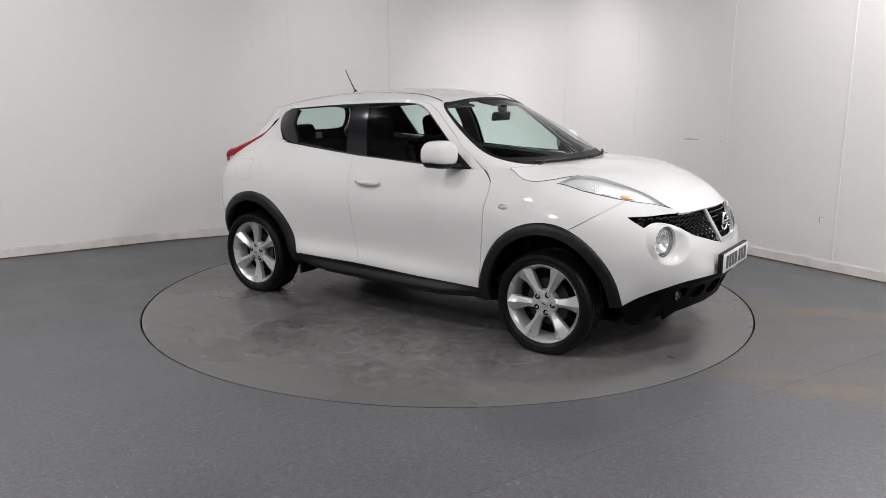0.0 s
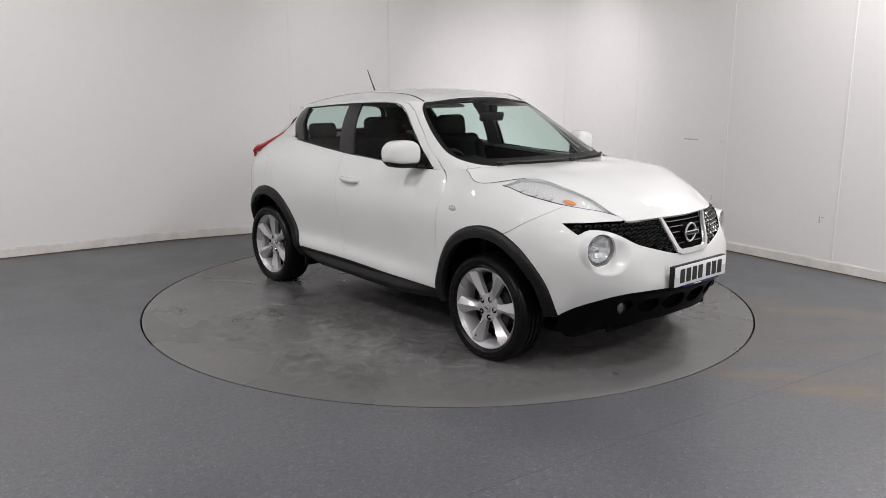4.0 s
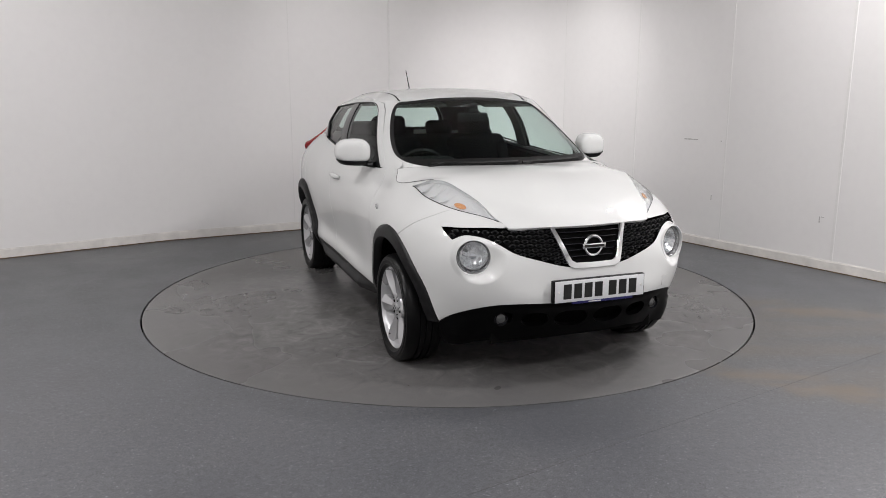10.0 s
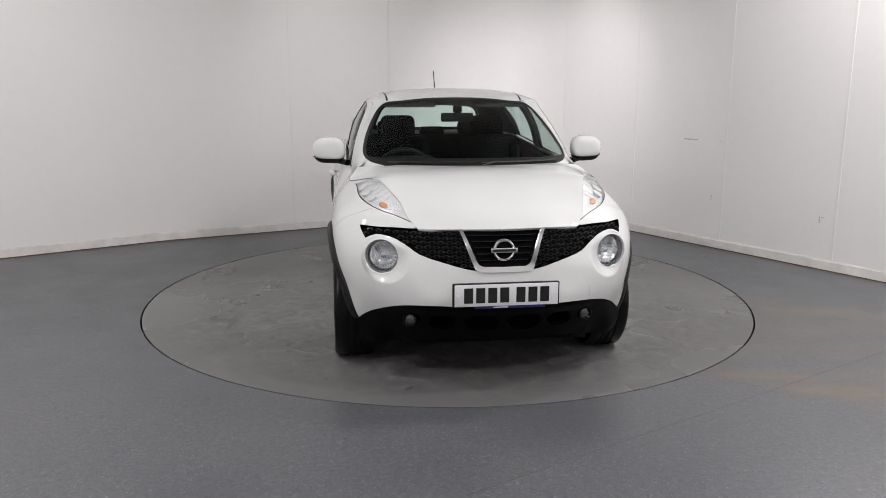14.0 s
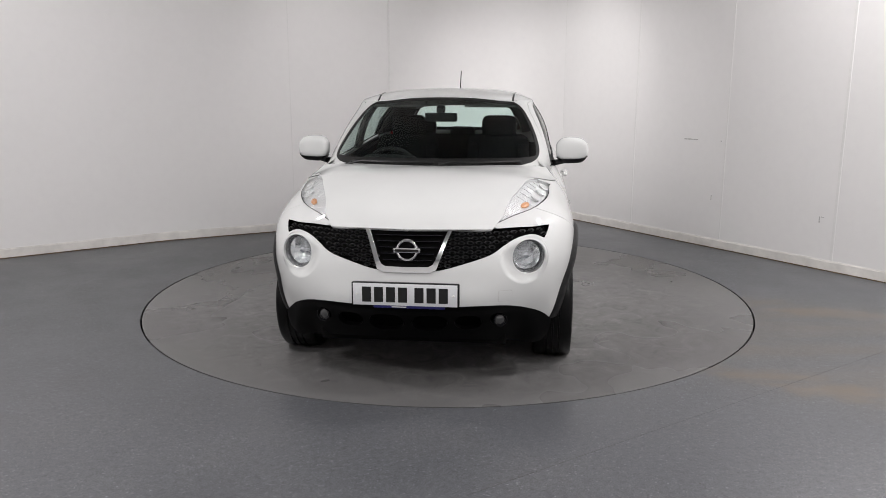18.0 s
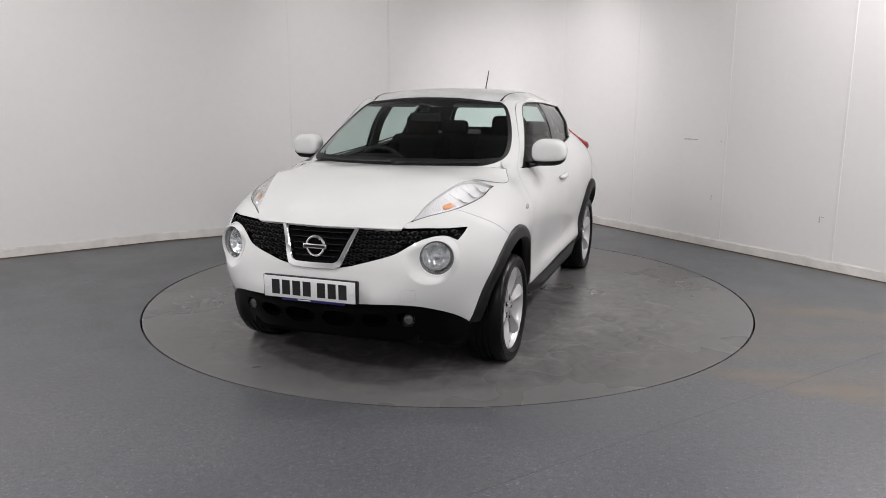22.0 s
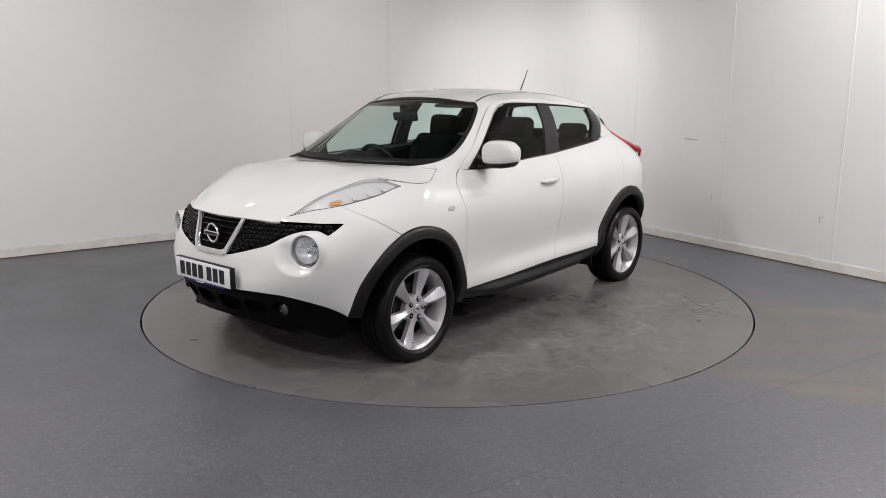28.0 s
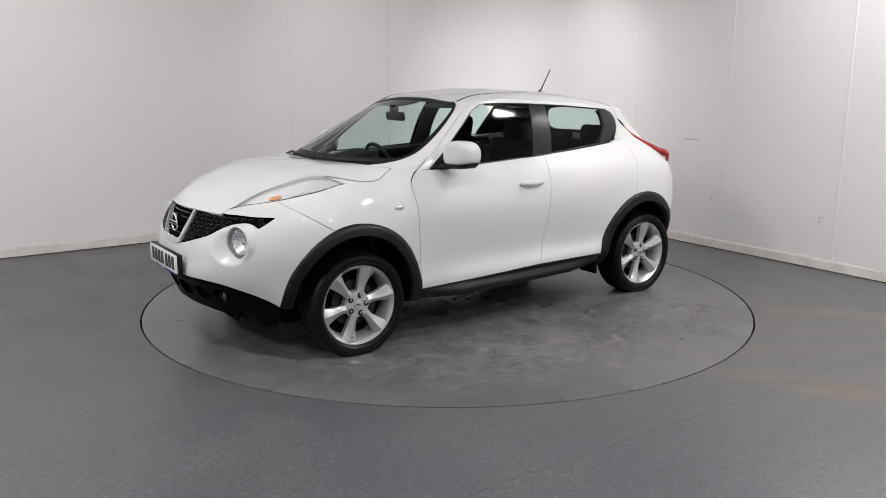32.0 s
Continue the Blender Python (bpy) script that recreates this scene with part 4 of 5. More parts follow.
        seam = [(C.at([q[0]], [q[1]])[0] - .0165 * C.normal([q[0]], [q[1]])[0]) * flip for q in line]
        part("pillar_flange", tube_bm(seam, .009, 8), PAINT, car)
    # the foot of the screen pillar, blended into the wing
    n, m, e = 14, 9, 1e-2
    seam, turn = np.array(door_front), C.find("xz", .659, 1.140)
    hu = np.linspace(HULL.su[8] - .015, np.interp(top - .030, seam[:, 1], seam[:, 0]) - .004, n)
    cu = np.linspace(C.su[3] - .055, C.su[3] + .070 + (turn[0] - C.su[3] - .070) * .055 / turn[1] - .004, n)
    lo, hi = HULL.at(hu, np.full(n, top - .030)), C.at(cu, np.full(n, .055))
    tl = (lo - HULL.at(hu, np.full(n, top - .030 - e))) / e
    th = (C.at(cu, np.full(n, .055 + e)) - hi) / e
    lo, hi = lo + HULL.normal(hu, np.full(n, top - .030)) * .0012, hi + C.normal(cu, np.full(n, .055)) * .0012
    d = np.linalg.norm(hi - lo, axis=1)[:, None] / 3
    verts, faces = [], []
    for f in np.linspace(0, 1, m):
        verts += list(lo * (1 - f) ** 3 + (lo + tl * d) * 3 * f * (1 - f) ** 2 + (hi - th * d) * 3 * f * f * (1 - f) + hi * f ** 3)
    for i in range(m - 1):
        faces += [(i * n + j, i * n + j + 1, (i + 1) * n + j + 1, (i + 1) * n + j) for j in range(n - 1)]
    verts = np.array(verts)
    for s in (1, -1):
        part_mesh = mesh_of("pillar_foot", verts * np.array([1, s, 1]), faces if s < 0 else [q[::-1] for q in faces], PAINT)
        add("pillar_foot", part_mesh, car)
    # dark shut line round the bonnet's rear corner
    for s in (1, -1):
        gap = [BONNET.at([u], [.001])[0] for u in np.linspace(BONNET.umax * .86, BONNET.umax, 8)]
        gap += [BONNET.at([BONNET.umax], [v])[0] for v in np.linspace(.02, BONNET.vmax * .40, 16)]
        part("bonnet_gap", tube_bm([(p[0], p[1] * s, p[2] - .0004) for p in gap], .0012, 6), SEAL, car)
    # black ditch mouldings along the roof edge
    for s in (1, -1):
        line = []
        for i, x in enumerate(np.linspace(.252, -1.25, 40)):
            q = ROOF.find("xy", x, .478 + .018 * math.sin(math.pi * i / 39))
            line.append(ROOF.at([q[0]], [q[1]])[0] * np.array([1, s, 1]))
        n0 = 10
        part("roof_ditch_strip", tube_bm(line, [0.0080 - .0005 * i if i < n0 else 0.0014 for i in range(40)], 6, flat=0.5), SEAL, car)
    # tailgate glass side and tailgate
    pair("tailgate", skin(C, C.outline([("uv", C.umax - .02, ct), ("uv", C.umax, ct), ("uv", C.umax, ct - .03), ("uv", C.su[10] + .06, ct - .03), ("uv", C.su[10], ct)]), 0.04), PAINT, car)
    return doors, rdoors


doors, rear_doors = body()


def glazing():
    C, ct = CABIN_SKIN, CABIN_SKIN.vmax
    ws = [np.array([0., 0.])] + [np.array(p) for p in SCREEN_EDGE] + [np.array([0., ct - .004])]
    single("windscreen", skin(C, resample(ws, 0.03), 0.04, offset=-0.004, depth=0, both=True), GLASS, car, "clear greenish windscreen")
    # black printed border: the same outline and a smaller one
    inner = [np.array([u - (.030 if k > 4 else .045), np.clip(v, .075, ct - .026)]) for k, (u, v) in enumerate(SCREEN_EDGE)]
    inner[-1][0] -= .02
    ring = [np.array([0., 0.012])] + [np.array(p) for p in SCREEN_EDGE] + [np.array([0., ct - .005]), np.array([0., ct - .026])] + inner[::-1] + [np.array([0., .075])]
    single("screen_border", skin(C, resample(ring, .03), 0.03, offset=-0.0015, depth=.004, both=True), SEAL, car, "black printed border of the windscreen")
    fg = C.outline([("xz", .655, 1.080), ("xz", .20, 1.092), ("xz", -.195, 1.110), ("xz", -.27, 1.457), ("xz", -.05, 1.466), ("xz", .125, 1.464), ("xz", .195, 1.445), ("xz", .268, 1.398), ("xz", .42, 1.272), ("xz", .54, 1.168)])
    pair("front_side_window", skin(C, fg, 0.04, offset=-0.006, depth=0), GLASS, car)
    rg = C.outline([("xz", -.36, 1.125), ("xz", -.88, 1.170), ("xz", -.975, 1.30), ("xz", -1.0, 1.413), ("xz", -.90, 1.421), ("xz", -.60, 1.443), ("xz", -.41, 1.453)])
    pair("rear_side_window", skin(C, rg, 0.04, offset=-0.006, depth=0), GLASS, car)
    bp = C.outline([("xz", -.185, 1.108), ("xz", -.368, 1.124), ("xz", -.420, 1.455), ("xz", -.262, 1.460)])
    pair("centre_pillar_cover", skin(C, bp, 0.04, offset=-0.002, depth=0.01), GLOSS_BLACK, car, "gloss black centre pillar cover")
    cq = C.outline([("xz", -.865, 1.167), ("xz", -.955, 1.172), ("xz", -1.03, 1.190), ("xz", -1.105, 1.27), ("xz", -1.158, 1.345), ("xz", -1.142, 1.392), ("xz", -1.08, 1.410), ("xz", -.985, 1.416), ("xz", -.962, 1.30)])
    pair("rear_pillar_cover", skin(C, cq, 0.03, offset=-0.002, depth=0.01), GLOSS_BLACK, car, "gloss black rear pillar cover with hidden handle")
    # seals along the window line and frame
    for s in (1, -1):
        belt = [C.at(*[[q] for q in C.find("xz", x, z)])[0] * np.array([1, s, 1]) for x, z in smooth_line([(.665, 1.077), (.2, 1.089), (-.2, 1.108), (-.6, 1.143), (-.93, 1.170)], 24)]
        part("belt_seal", tube_bm(belt, 0.0065, 6, flat=0.8), SEAL, car, "black rubber window-line seal")
        fr = [(C.at(*[[q] for q in C.find("xz", x, z)])[0] - .004 * C.normal(*[[q] for q in C.find("xz", x, z)])[0]) * np.array([1, s, 1]) for x, z in smooth_line([(.655, 1.078), (.54, 1.170), (.42, 1.274), (.268, 1.400), (.195, 1.447), (.125, 1.465), (-.05, 1.467), (-.30, 1.459), (-.6, 1.444), (-.9, 1.422), (-1.08, 1.409)], 40)]
        part("frame_seal", tube_bm(fr, 0.0055, 6), SEAL, car, "black rubber window-frame seal")
        bar = [C.at(*[[q] for q in C.find("xz", x, z)])[0] * np.array([1, s, 1]) for x, z in [(-.875, 1.172), (-.95, 1.29), (-.985, 1.412)]]
        part("window_divider", tube_bm(bar, 0.011, 6), SEAL, car)
    # rear window with its frame
    e = C.su[10]
    rw = [np.array(p) for p in ((C.umax, .06), (e + .15, .06), (e + .105, .072), (e + .082, .105), (e + .064, ct - .115), (e + .072, ct - .078), (e + .105, ct - .056), (e + .15, ct - .05), (C.umax, ct - .05))]
    pair("rear_window", skin(C, resample(rw, .04), 0.05, offset=-.004, depth=0), GLASS, car)
    rim = [np.array(p) for p in ((C.umax, 0.), (e + .06, 0.), (e + .01, ct - .03), (C.umax, ct - .03))] + rw[::-1]
    pair("rear_window_border", skin(C, resample(rim, .03), 0.03, offset=-.002, depth=0), SEAL, car)
    # cowl below the screen
    cowl = []
    for y in np.linspace(-.54, .54, 15):
        cowl.append((1.115 - .42 * abs(y) ** 2.4, y, 1.075))
    part("cowl_panel", tube_bm(cowl, 0.035, 8, flat=0.35), DARKENED_BLACK, car, "black plastic cowl under the windscreen")


glazing()


def cladding():
    """Unpainted black arch and sill mouldings, and the lower front bumper."""
    for hub, R, a0, a1, name in ((ARCH_XF, ARCH_F, 2, 188, "front_arch_moulding"), (ARCH_XR, ARCH_R, -4, 166, "rear_arch_moulding")):
        o, i = arch(hub, R, a0, a1, 34), arch(hub, R - .068, a0, a1, 34)
        ring = resample([HULL.find(*m) for m in xz(o)] + [HULL.find(*m) for m in xz(i[::-1])], 0.03)

        def swell(P, N, hub=hub, R=R):
            r = np.hypot((P[:, 0] - hub) / np.where(P[:, 0] > hub, 0.915, 0.975), P[:, 2] - ARCH_Z)
            f = np.clip((R - r) / .068, 0, 1)
            w = np.sqrt(np.clip(f * 2.2, 0, 1)) * np.clip((P[:, 2] - .32) / .12, 0, 1)
            return P + N * ((0.003 + 0.015 * w) if hub > 0 else (0.010 + 0.018 * w))[:, None]
        pair(name, skin(HULL, ring, 0.025, depth=0.05, bulge=swell), BLACK_PLASTIC, car, "black grained plastic wheel-arch moulding")
    s = HULL.outline([("xz", .79, .268), ("xz", .79, .330), ("xz", .30, .341), ("xz", -.20, .358), ("xz", -.80, .362), ("xz", -.80, .300), ("xz", 0, .276)])

    def ledge(P, N):
        f = np.clip((.334 + .018 * np.clip(-P[:, 0] / .8, 0, 1) - P[:, 2]) / .034, 0, 1)
        x = np.clip((.80 - np.abs(P[:, 0])) / .3, 0, 1)
        return P + N * (.002 + .042 * (3 * f ** 2 - 2 * f ** 3) * x)[:, None]
    pair("sill_moulding", skin(HULL, resample(list(s), .010), 0.009, depth=0.04, bulge=ledge), BLACK_PLASTIC, car, "black plastic sill moulding")
    low = [np.array([0., .06])] + [np.array(p) for p in lip] + [HULL.find("xz", 1.697, .30), HULL.find("xz", 1.690, .262)] + [np.array([HULL.su[k] + d, v]) for k, d, v in ((3, .02, .012), (3, -.06, .006), (2, .03, .012), (2, -.08, .030), (1, .02, .050))]
    for p in low:
        p[0] = max(p[0], 0)
    holes = []
    for y, w, h in ((.115, .095, .048), (.315, .072, .042)):
        if w:
            holes.append([HULL.find("yz", y + w * math.copysign(abs(math.cos(a)) ** .7, math.cos(a)), .375 + h * math.sin(a)) for a in np.linspace(0, 2 * math.pi, 20, endpoint=False)])
    fog = (.47, .386)
    holes.append([HULL.find("yz", fog[0] + .040 * math.cos(a), fog[1] + .038 * math.sin(a)) for a in np.linspace(0, 2 * math.pi, 20, endpoint=False)])

    def tuck(P, N):
        f = np.clip((.475 - P[:, 2]) / .06, 0, 1) * np.clip((.62 - np.abs(P[:, 1])) / .12, 0, 1)
        wide = np.clip((np.abs(P[:, 1]) - .56) / .08, 0, 1) * np.clip((.40 - P[:, 2]) / .12, 0, 1)
        return P - N * (.003 + .022 * f - .040 * wide)[:, None]
    data = skin(HULL, resample(low, .03), 0.03, depth=0.03, holes=holes, bulge=tuck, both=True)
    shell = bmesh.new()
    shell.from_mesh(mesh_of("lower_bumper", data[0], data[1], DARKENED_BLACK))
    bmesh.ops.remove_doubles(shell, verts=shell.verts, dist=5e-4)
    part("lower_bumper", shell, DARKENED_BLACK, car, "black plastic lower bumper with air intakes")
    for s in (1, -1):
        p = HULL.at(*[[q] for q in HULL.find("yz", *fog)])[0]
        at = Matrix.Translation((p[0] - .045, p[1] * s, p[2])) @ Matrix.Rotation(radians(12 * s), 4, "Z")
        f = part("fog_lamp", lathe_bm([(0.0, -.02), (.034, 0.0), (.037, .012), (.034, .014), (.030, .004), (0, -.012)], 28, "X"), GLOSS_BLACK, car, "small round fog lamp", at=at)
        part("lens", lathe_bm([(0.0, .008), (.014, .007), (.024, .003), (.027, -.004), (0, -.004)], 28, "X"), GLASS_DARK, f)
    # near-black slab for the shade behind the intakes; added unseen tray below blocks light
    part("intake_shade_slab", box_bm((.02, 1.0, .26), (1.86, 0, .36), .006), DARK, car)
    part("added_undertray", box_bm((.40, .7, .03), (1.60, 0, .245), .01), DARK, car)


cladding()


def inner_shell():
    """Near-black sheet painting the shade of the panel gaps, with wheel-arch liners and underside."""
    n, m = 150, 26
    us, vs = np.linspace(-HULL.umax, HULL.umax, n), np.linspace(0.02, HULL.vmax - .10, m)
    U, V = np.meshgrid(us, vs, indexing="ij")
    P = HULL.at(U.ravel(), V.ravel()) - .028 * HULL.normal(U.ravel(), V.ravel())
    faces = []
    for i in range(n - 1):
        for j in range(m - 1):
            f = (i * m + j, (i + 1) * m + j, (i + 1) * m + j + 1, i * m + j + 1)
            c = P[list(f)].mean(0)
            hole = any(math.hypot(c[0] - h, c[2] - ARCH_Z) < .452 and abs(c[1]) > .5 for h in (ARCH_XF, ARCH_XR))
            eye = c[0] > 1.6 and math.hypot(abs(c[1]) - LAMP_C.y, c[2] - LAMP_C.z) < .20
            low = (c[0] > 1.2 and c[2] < .46) or (c[0] < -1.5 and c[2] < .46)
            if not hole and not eye and not low:
                faces.append(f)
    add("gap_backing", mesh_of("gap_backing", P, faces, DARK), car)
    for h in (ARCH_XF, ARCH_XR):
        for s in (1, -1):
            b = bmesh.new()
            rows = []
            for k in range(25):
                a = radians(14 + 152 * k / 24)
                rows.append([b.verts.new((h + .44 * math.cos(a), s * y, ARCH_Z + .44 * math.sin(a))) for y in (.45, .74)])
            for r0, r1 in zip(rows, rows[1:]):
                b.faces.new((r0[0], r1[0], r1[1], r0[1]))
            b.faces.new([r[0] for r in rows])
            part("arch_liner", b, DARK, car)
    part("underbody", box_bm((3.3, 1.26, .05), (-.02, 0, .225), .01), DARK, car, "dark underbody")
    part("side_floor", box_bm((1.55, 1.54, .04), (0, 0, .272), .01), DARK, car)


inner_shell()


# ---------------------------------------------------------------- wheels
def wheel(x, side, spin):
    """An alloy wheel with six kinked spokes; local y points outwards."""
    at = pose(x, side * (0.757 if x > 0 else 0.745), HUB_Z, 0, 0, 0 if side > 0 else 180) @ Matrix.Rotation(radians(spin), 4, "Y")
    R = TYRE_R
    rim = part("wheel", lathe_bm([(.236, .092), (.239, .096), (.243, .094), (.243, .082), (.226, .070), (.214, .02), (.212, -.07), (.232, -.09), (.232, -.094),
                                  (.206, -.075), (.206, .02), (.216, .066), (.230, .086)], 72, "Y", True), ALLOY, car, "silver alloy wheel", at=at)
    tyre = lathe_bm([(.232, -.10), (.255, -.106), (.285, -.107), (R - .012, -.100), (R - .003, -.086), (R, -.06), (R, -.040), (R - .007, -.039), (R - .007, -.031), (R, -.030),
                     (R, -.004), (R - .007, -.003), (R - .007, .005), (R, .006), (R, .030), (R - .007, .031), (R - .007, .039), (R, .040), (R, .06), (R - .003, .086), (R - .012, .100),
                     (.300, .1065), (.285, .109), (.283, .111), (.280, .1105), (.262, .109), (.260, .1105), (.257, .108), (.246, .100), (.238, .092), (.228, .06), (.228, -.06)], 96, "Y", True)
    # the load flattens the tread on the ground and bulges the wall above it
    turned = Matrix.Rotation(radians(spin), 4, "Y")
    for v in tyre.verts:
        p = turned @ v.co
        f = max(0.0, 1 - (p.z + HUB_Z) / .08) if math.hypot(p.x, p.z) > .25 else 0.0
        p.z = max(p.z, -HUB_Z)
        p.y *= 1 + .07 * min(1.0, f)
        v.co = turned.inverted() @ p
    part("tyre", tyre, RUBBER, rim, "black road tyre")
    # spokes
    for k in range(6):
        b = bmesh.new()
        # radius, right edge, ridge, left edge, height of the edges and of the ridge
        rows = [(.040, -.032, .000, .032, .066, .070), (.080, -.024, .000, .025, .064, .075), (.115, -.023, .004, .026, .060, .083),
                (.160, -.031, .009, .036, .062, .093), (.200, -.043, .012, .050, .070, .097), (.237, -.053, .014, .061, .080, .094)]
        rows = [(r, -c, -m, -a, e, h) for r, a, m, c, e, h in rows]
        rings = []
        for r, a, m, c, e, h in rows:
            rings.append([b.verts.new(p) for p in ((a, e - .030, r), (a, e, r), (a + .006, e + .004, r), (m, h, r), (c - .004, e + .003, r), (c, e, r), (c, e - .030, r))])
        for r0, r1 in zip(rings, rings[1:]):
            for i in range(7):
                j = (i + 1) % 7
                b.faces.new((r0[i], r0[j], r1[j], r1[i]))
        b.faces.new(rings[0]), b.faces.new(rings[-1])
        part("spoke", b, ALLOY, rim, sharp=22, at=Matrix.Rotation(radians(60 * k), 4, "Y"))
    part("hub", lathe_bm([(0, .0715), (.030, .0715), (.062, .0700), (.078, .066), (.084, .056), (.084, .02), (0, .02)], 40, "Y"), ALLOY, rim)
    part("hub_cap", lathe_bm([(0, .080), (.020, .080), (.025, .077), (.027, .070), (.027, .06), (0, .06)], 32, "Y"), ALLOY, rim, "round silver centre cap")
    part("cap_badge", box_bm((.030, .002, .007), (0, .0805, 0), .0006), IRON, rim)
    for k in range(5):
        a = radians(90 + 72 * k)
        p = (.057 * math.cos(a), 0, .057 * math.sin(a))
        # near-black disc on the hub face paints the shade of a nut pocket
        part("nut_pocket_shade", lathe_bm([(.0, .0690), (.0165, .0700), (.0175, .0714), (.0160, .0728), (.0140, .0712), (.0, .0704)], 18, "Y"), DARK, rim, at=Matrix.Translation(p))
        part("wheel_nut", lathe_bm([(0, .0755), (.006, .0752), (.0085, .073), (.0085, .066), (0, .066)], 6, "Y"), CHROME, rim, at=Matrix.Translation(p))
    # near-black disc added to put shade into the openings between the spokes
    part("spoke_gap_backing", lathe_bm([(.0, -.022), (.200, -.022), (.200, -.014), (.0, -.014)], 40, "Y"), DARK, rim)
    part("brake_disc", lathe_bm([(.05, -.005), (.142, -.005), (.142, .012), (.08, .012), (.078, .024), (.05, .024)], 48, "Y"), IRON, rim)
    part("brake_caliper", box_bm((.07, .07, .12), (-.115, .0, .02), .012), IRON, rim)
    part("valve", tube_bm([(.0, .070, -.20), (.0, .098, -.196)], .004, 6), DARK, rim)


wheel(HUB_F, 1, -17)
wheel(HUB_F, -1, -22)
wheel(HUB_R, 1, -10)
wheel(HUB_R, -1, 3)


# ---------------------------------------------------------------- front end
def front_end():
    top = HULL.vmax
    gm = [p.copy() for p in grille_low] + [p.copy() for p in grille_top] + [np.array([HULL.su[1], top - .006]), np.array([0., top - .006])]
    for p in gm:
        p[0] = max(p[0], 0)
    ring = resample(gm, .02)
    grille = single("grille", skin(HULL, ring, .03, offset=-.030, depth=0, both=True), DARK, car, "black front grille")
    edge = skin(HULL, ring, .08, offset=-.001, depth=.032, both=True)
    keep = [f for f in edge[1] if len(f) == 4]
    single("grille_edge", (edge[0], keep, edge[2]), GLOSS_BLACK, grille)
    # honeycomb of small tilted cells on each side of the chrome
    ring6 = [(-.021, 0), (-.011, .0098), (.011, .0098), (.021, 0), (.011, -.0098), (-.011, -.0098)]
    verts, faces = [], []
    for depth, size in ((-.012, 1.0), (-.004, .93), (-.006, .62), (-.022, .40)):
        verts += [(depth + (.004 if depth == -.004 and h < 0 else 0), a * size, h * size) for a, h in ring6]
    for r in range(3):
        faces += [(6 * r + e, 6 * r + (e + 1) % 6, 6 * r + 6 + (e + 1) % 6, 6 * r + 6 + e) for e in range(6)]
    cell = mesh_of("grille_cell", verts, [f[::-1] for f in faces], GRILLE, sharp=25)
    poly = np.array([HULL.at([p[0]], [p[1]])[0][1:] for p in ring])
    for j in range(12):
        for i in range(18):
            y = .03 + .044 * (i + .5 * (j % 2))
            z = .650 + .0215 * j
            corner = np.array([[y + dy, z + dz] for dy, dz in ((-.012, 0), (.012, 0), (0, .007), (0, -.007))])
            arm = .118 + (z - .68) * .42
            if y - .02 < arm or not inside(poly, corner).all():
                continue
            c = HULL.find("yz", y, z)
            P, N = Vector(HULL.at([c[0]], [c[1]])[0]), Vector(HULL.normal([c[0]], [c[1]])[0])
            for s in (1, -1):
                n = Vector((N.x, N.y * s, N.z))
                right = Vector((0, 0, 1)).cross(n).normalized()
                turn = Matrix((n, right, n.cross(right))).transposed().to_4x4()
                add("grille_cell", cell, grille, at=Matrix.Translation((P.x, P.y * s, P.z)) @ turn)
    # slats inside the chrome frame
    for k in range(5):
        z = .715 + .030 * k
        w = .118 + (z - .70) * .42
        line = []
        for y in np.linspace(-w, w, 9):
            q = HULL.find("yz", abs(y), z)
            p = HULL.at([q[0]], [q[1]])[0]
            line.append((p[0] - .014, y, z))
        part("slat", tube_bm(line, .0085, 6, flat=.5), GLOSS_BLACK, grille)
    outer = [("yz", 0, .657), ("yz", .120, .659), ("yz", .150, .672), ("yz", .166, .715), ("yz", .222, .862)]
    inner = [("yz", .199, .863), ("yz", .146, .722), ("yz", .132, .697), ("yz", .110, .686), ("yz", 0, .684)]
    fr = HULL.outline(outer + inner, .015)
    fr[:, 0] = np.maximum(fr[:, 0], 0)

    def crown(P, N):
        return P + N * .010
    single("chrome_frame", skin(HULL, fr, .012, depth=.03, bulge=crown, both=True), CHROME, grille, "chrome V-shaped grille frame")
    # maker's badge as a plain ring and bar
    badge = part("badge", tube_bm([(2.040, .050 * math.cos(a), .768 + .050 * math.sin(a)) for a in np.linspace(0, 2 * math.pi, 41)], .0078, 8), CHROME, car, "chrome ring badge with a crossbar")
    part("badge_bar", box_bm((.014, .138, .026), (2.046, 0, .768), .004), CHROME, badge)
    part("badge_inset", box_bm((.003, .118, .013), (2.0535, 0, .768), .001, 1), IRON, badge)
    part("badge_mount", lathe_bm([(0, 1.99), (.05, 1.99), (.044, 2.032), (0, 2.034)], 32, "X", False), DARK, badge, at=Matrix.Translation((0, 0, .768)))
    # number plate
    plate = part("number_plate", box_bm((.006, .528, .112), (2.124, 0, .556), .0022), PLATE_WHITE, car, "white front number plate in a black holder", at=None)
    part("plate_holder", box_bm((.028, .546, .118), (2.106, 0, .556), .006), BLACK_PLASTIC, plate, "black plate holder")
    for k in range(7):
        y = -.219 + .025 + .061 * k + (.022 if k > 3 else 0)
        part("bar", box_bm((.002, .046, .078), (2.1275, y, .556), .0006, 1), PLATE_BLACK, plate)
    for y in (-.245, .245):
        part("fixing_cap", lathe_bm([(0, .0), (.006, 0), (.005, .004), (0, .0045)], 14, "X"), WHITE_TRIM, plate, at=Matrix.Translation((2.127, y, .556)))
    strip = part("dealer_strip", box_bm((.012, .36, .014), (2.118, .02, .493), .002), BLUE, plate, "dark blue strip under the plate")
    part("strip_bar", box_bm((.002, .075, .005), (2.1245, -.03, .493), .0005, 1), WHITE_TRIM, strip)
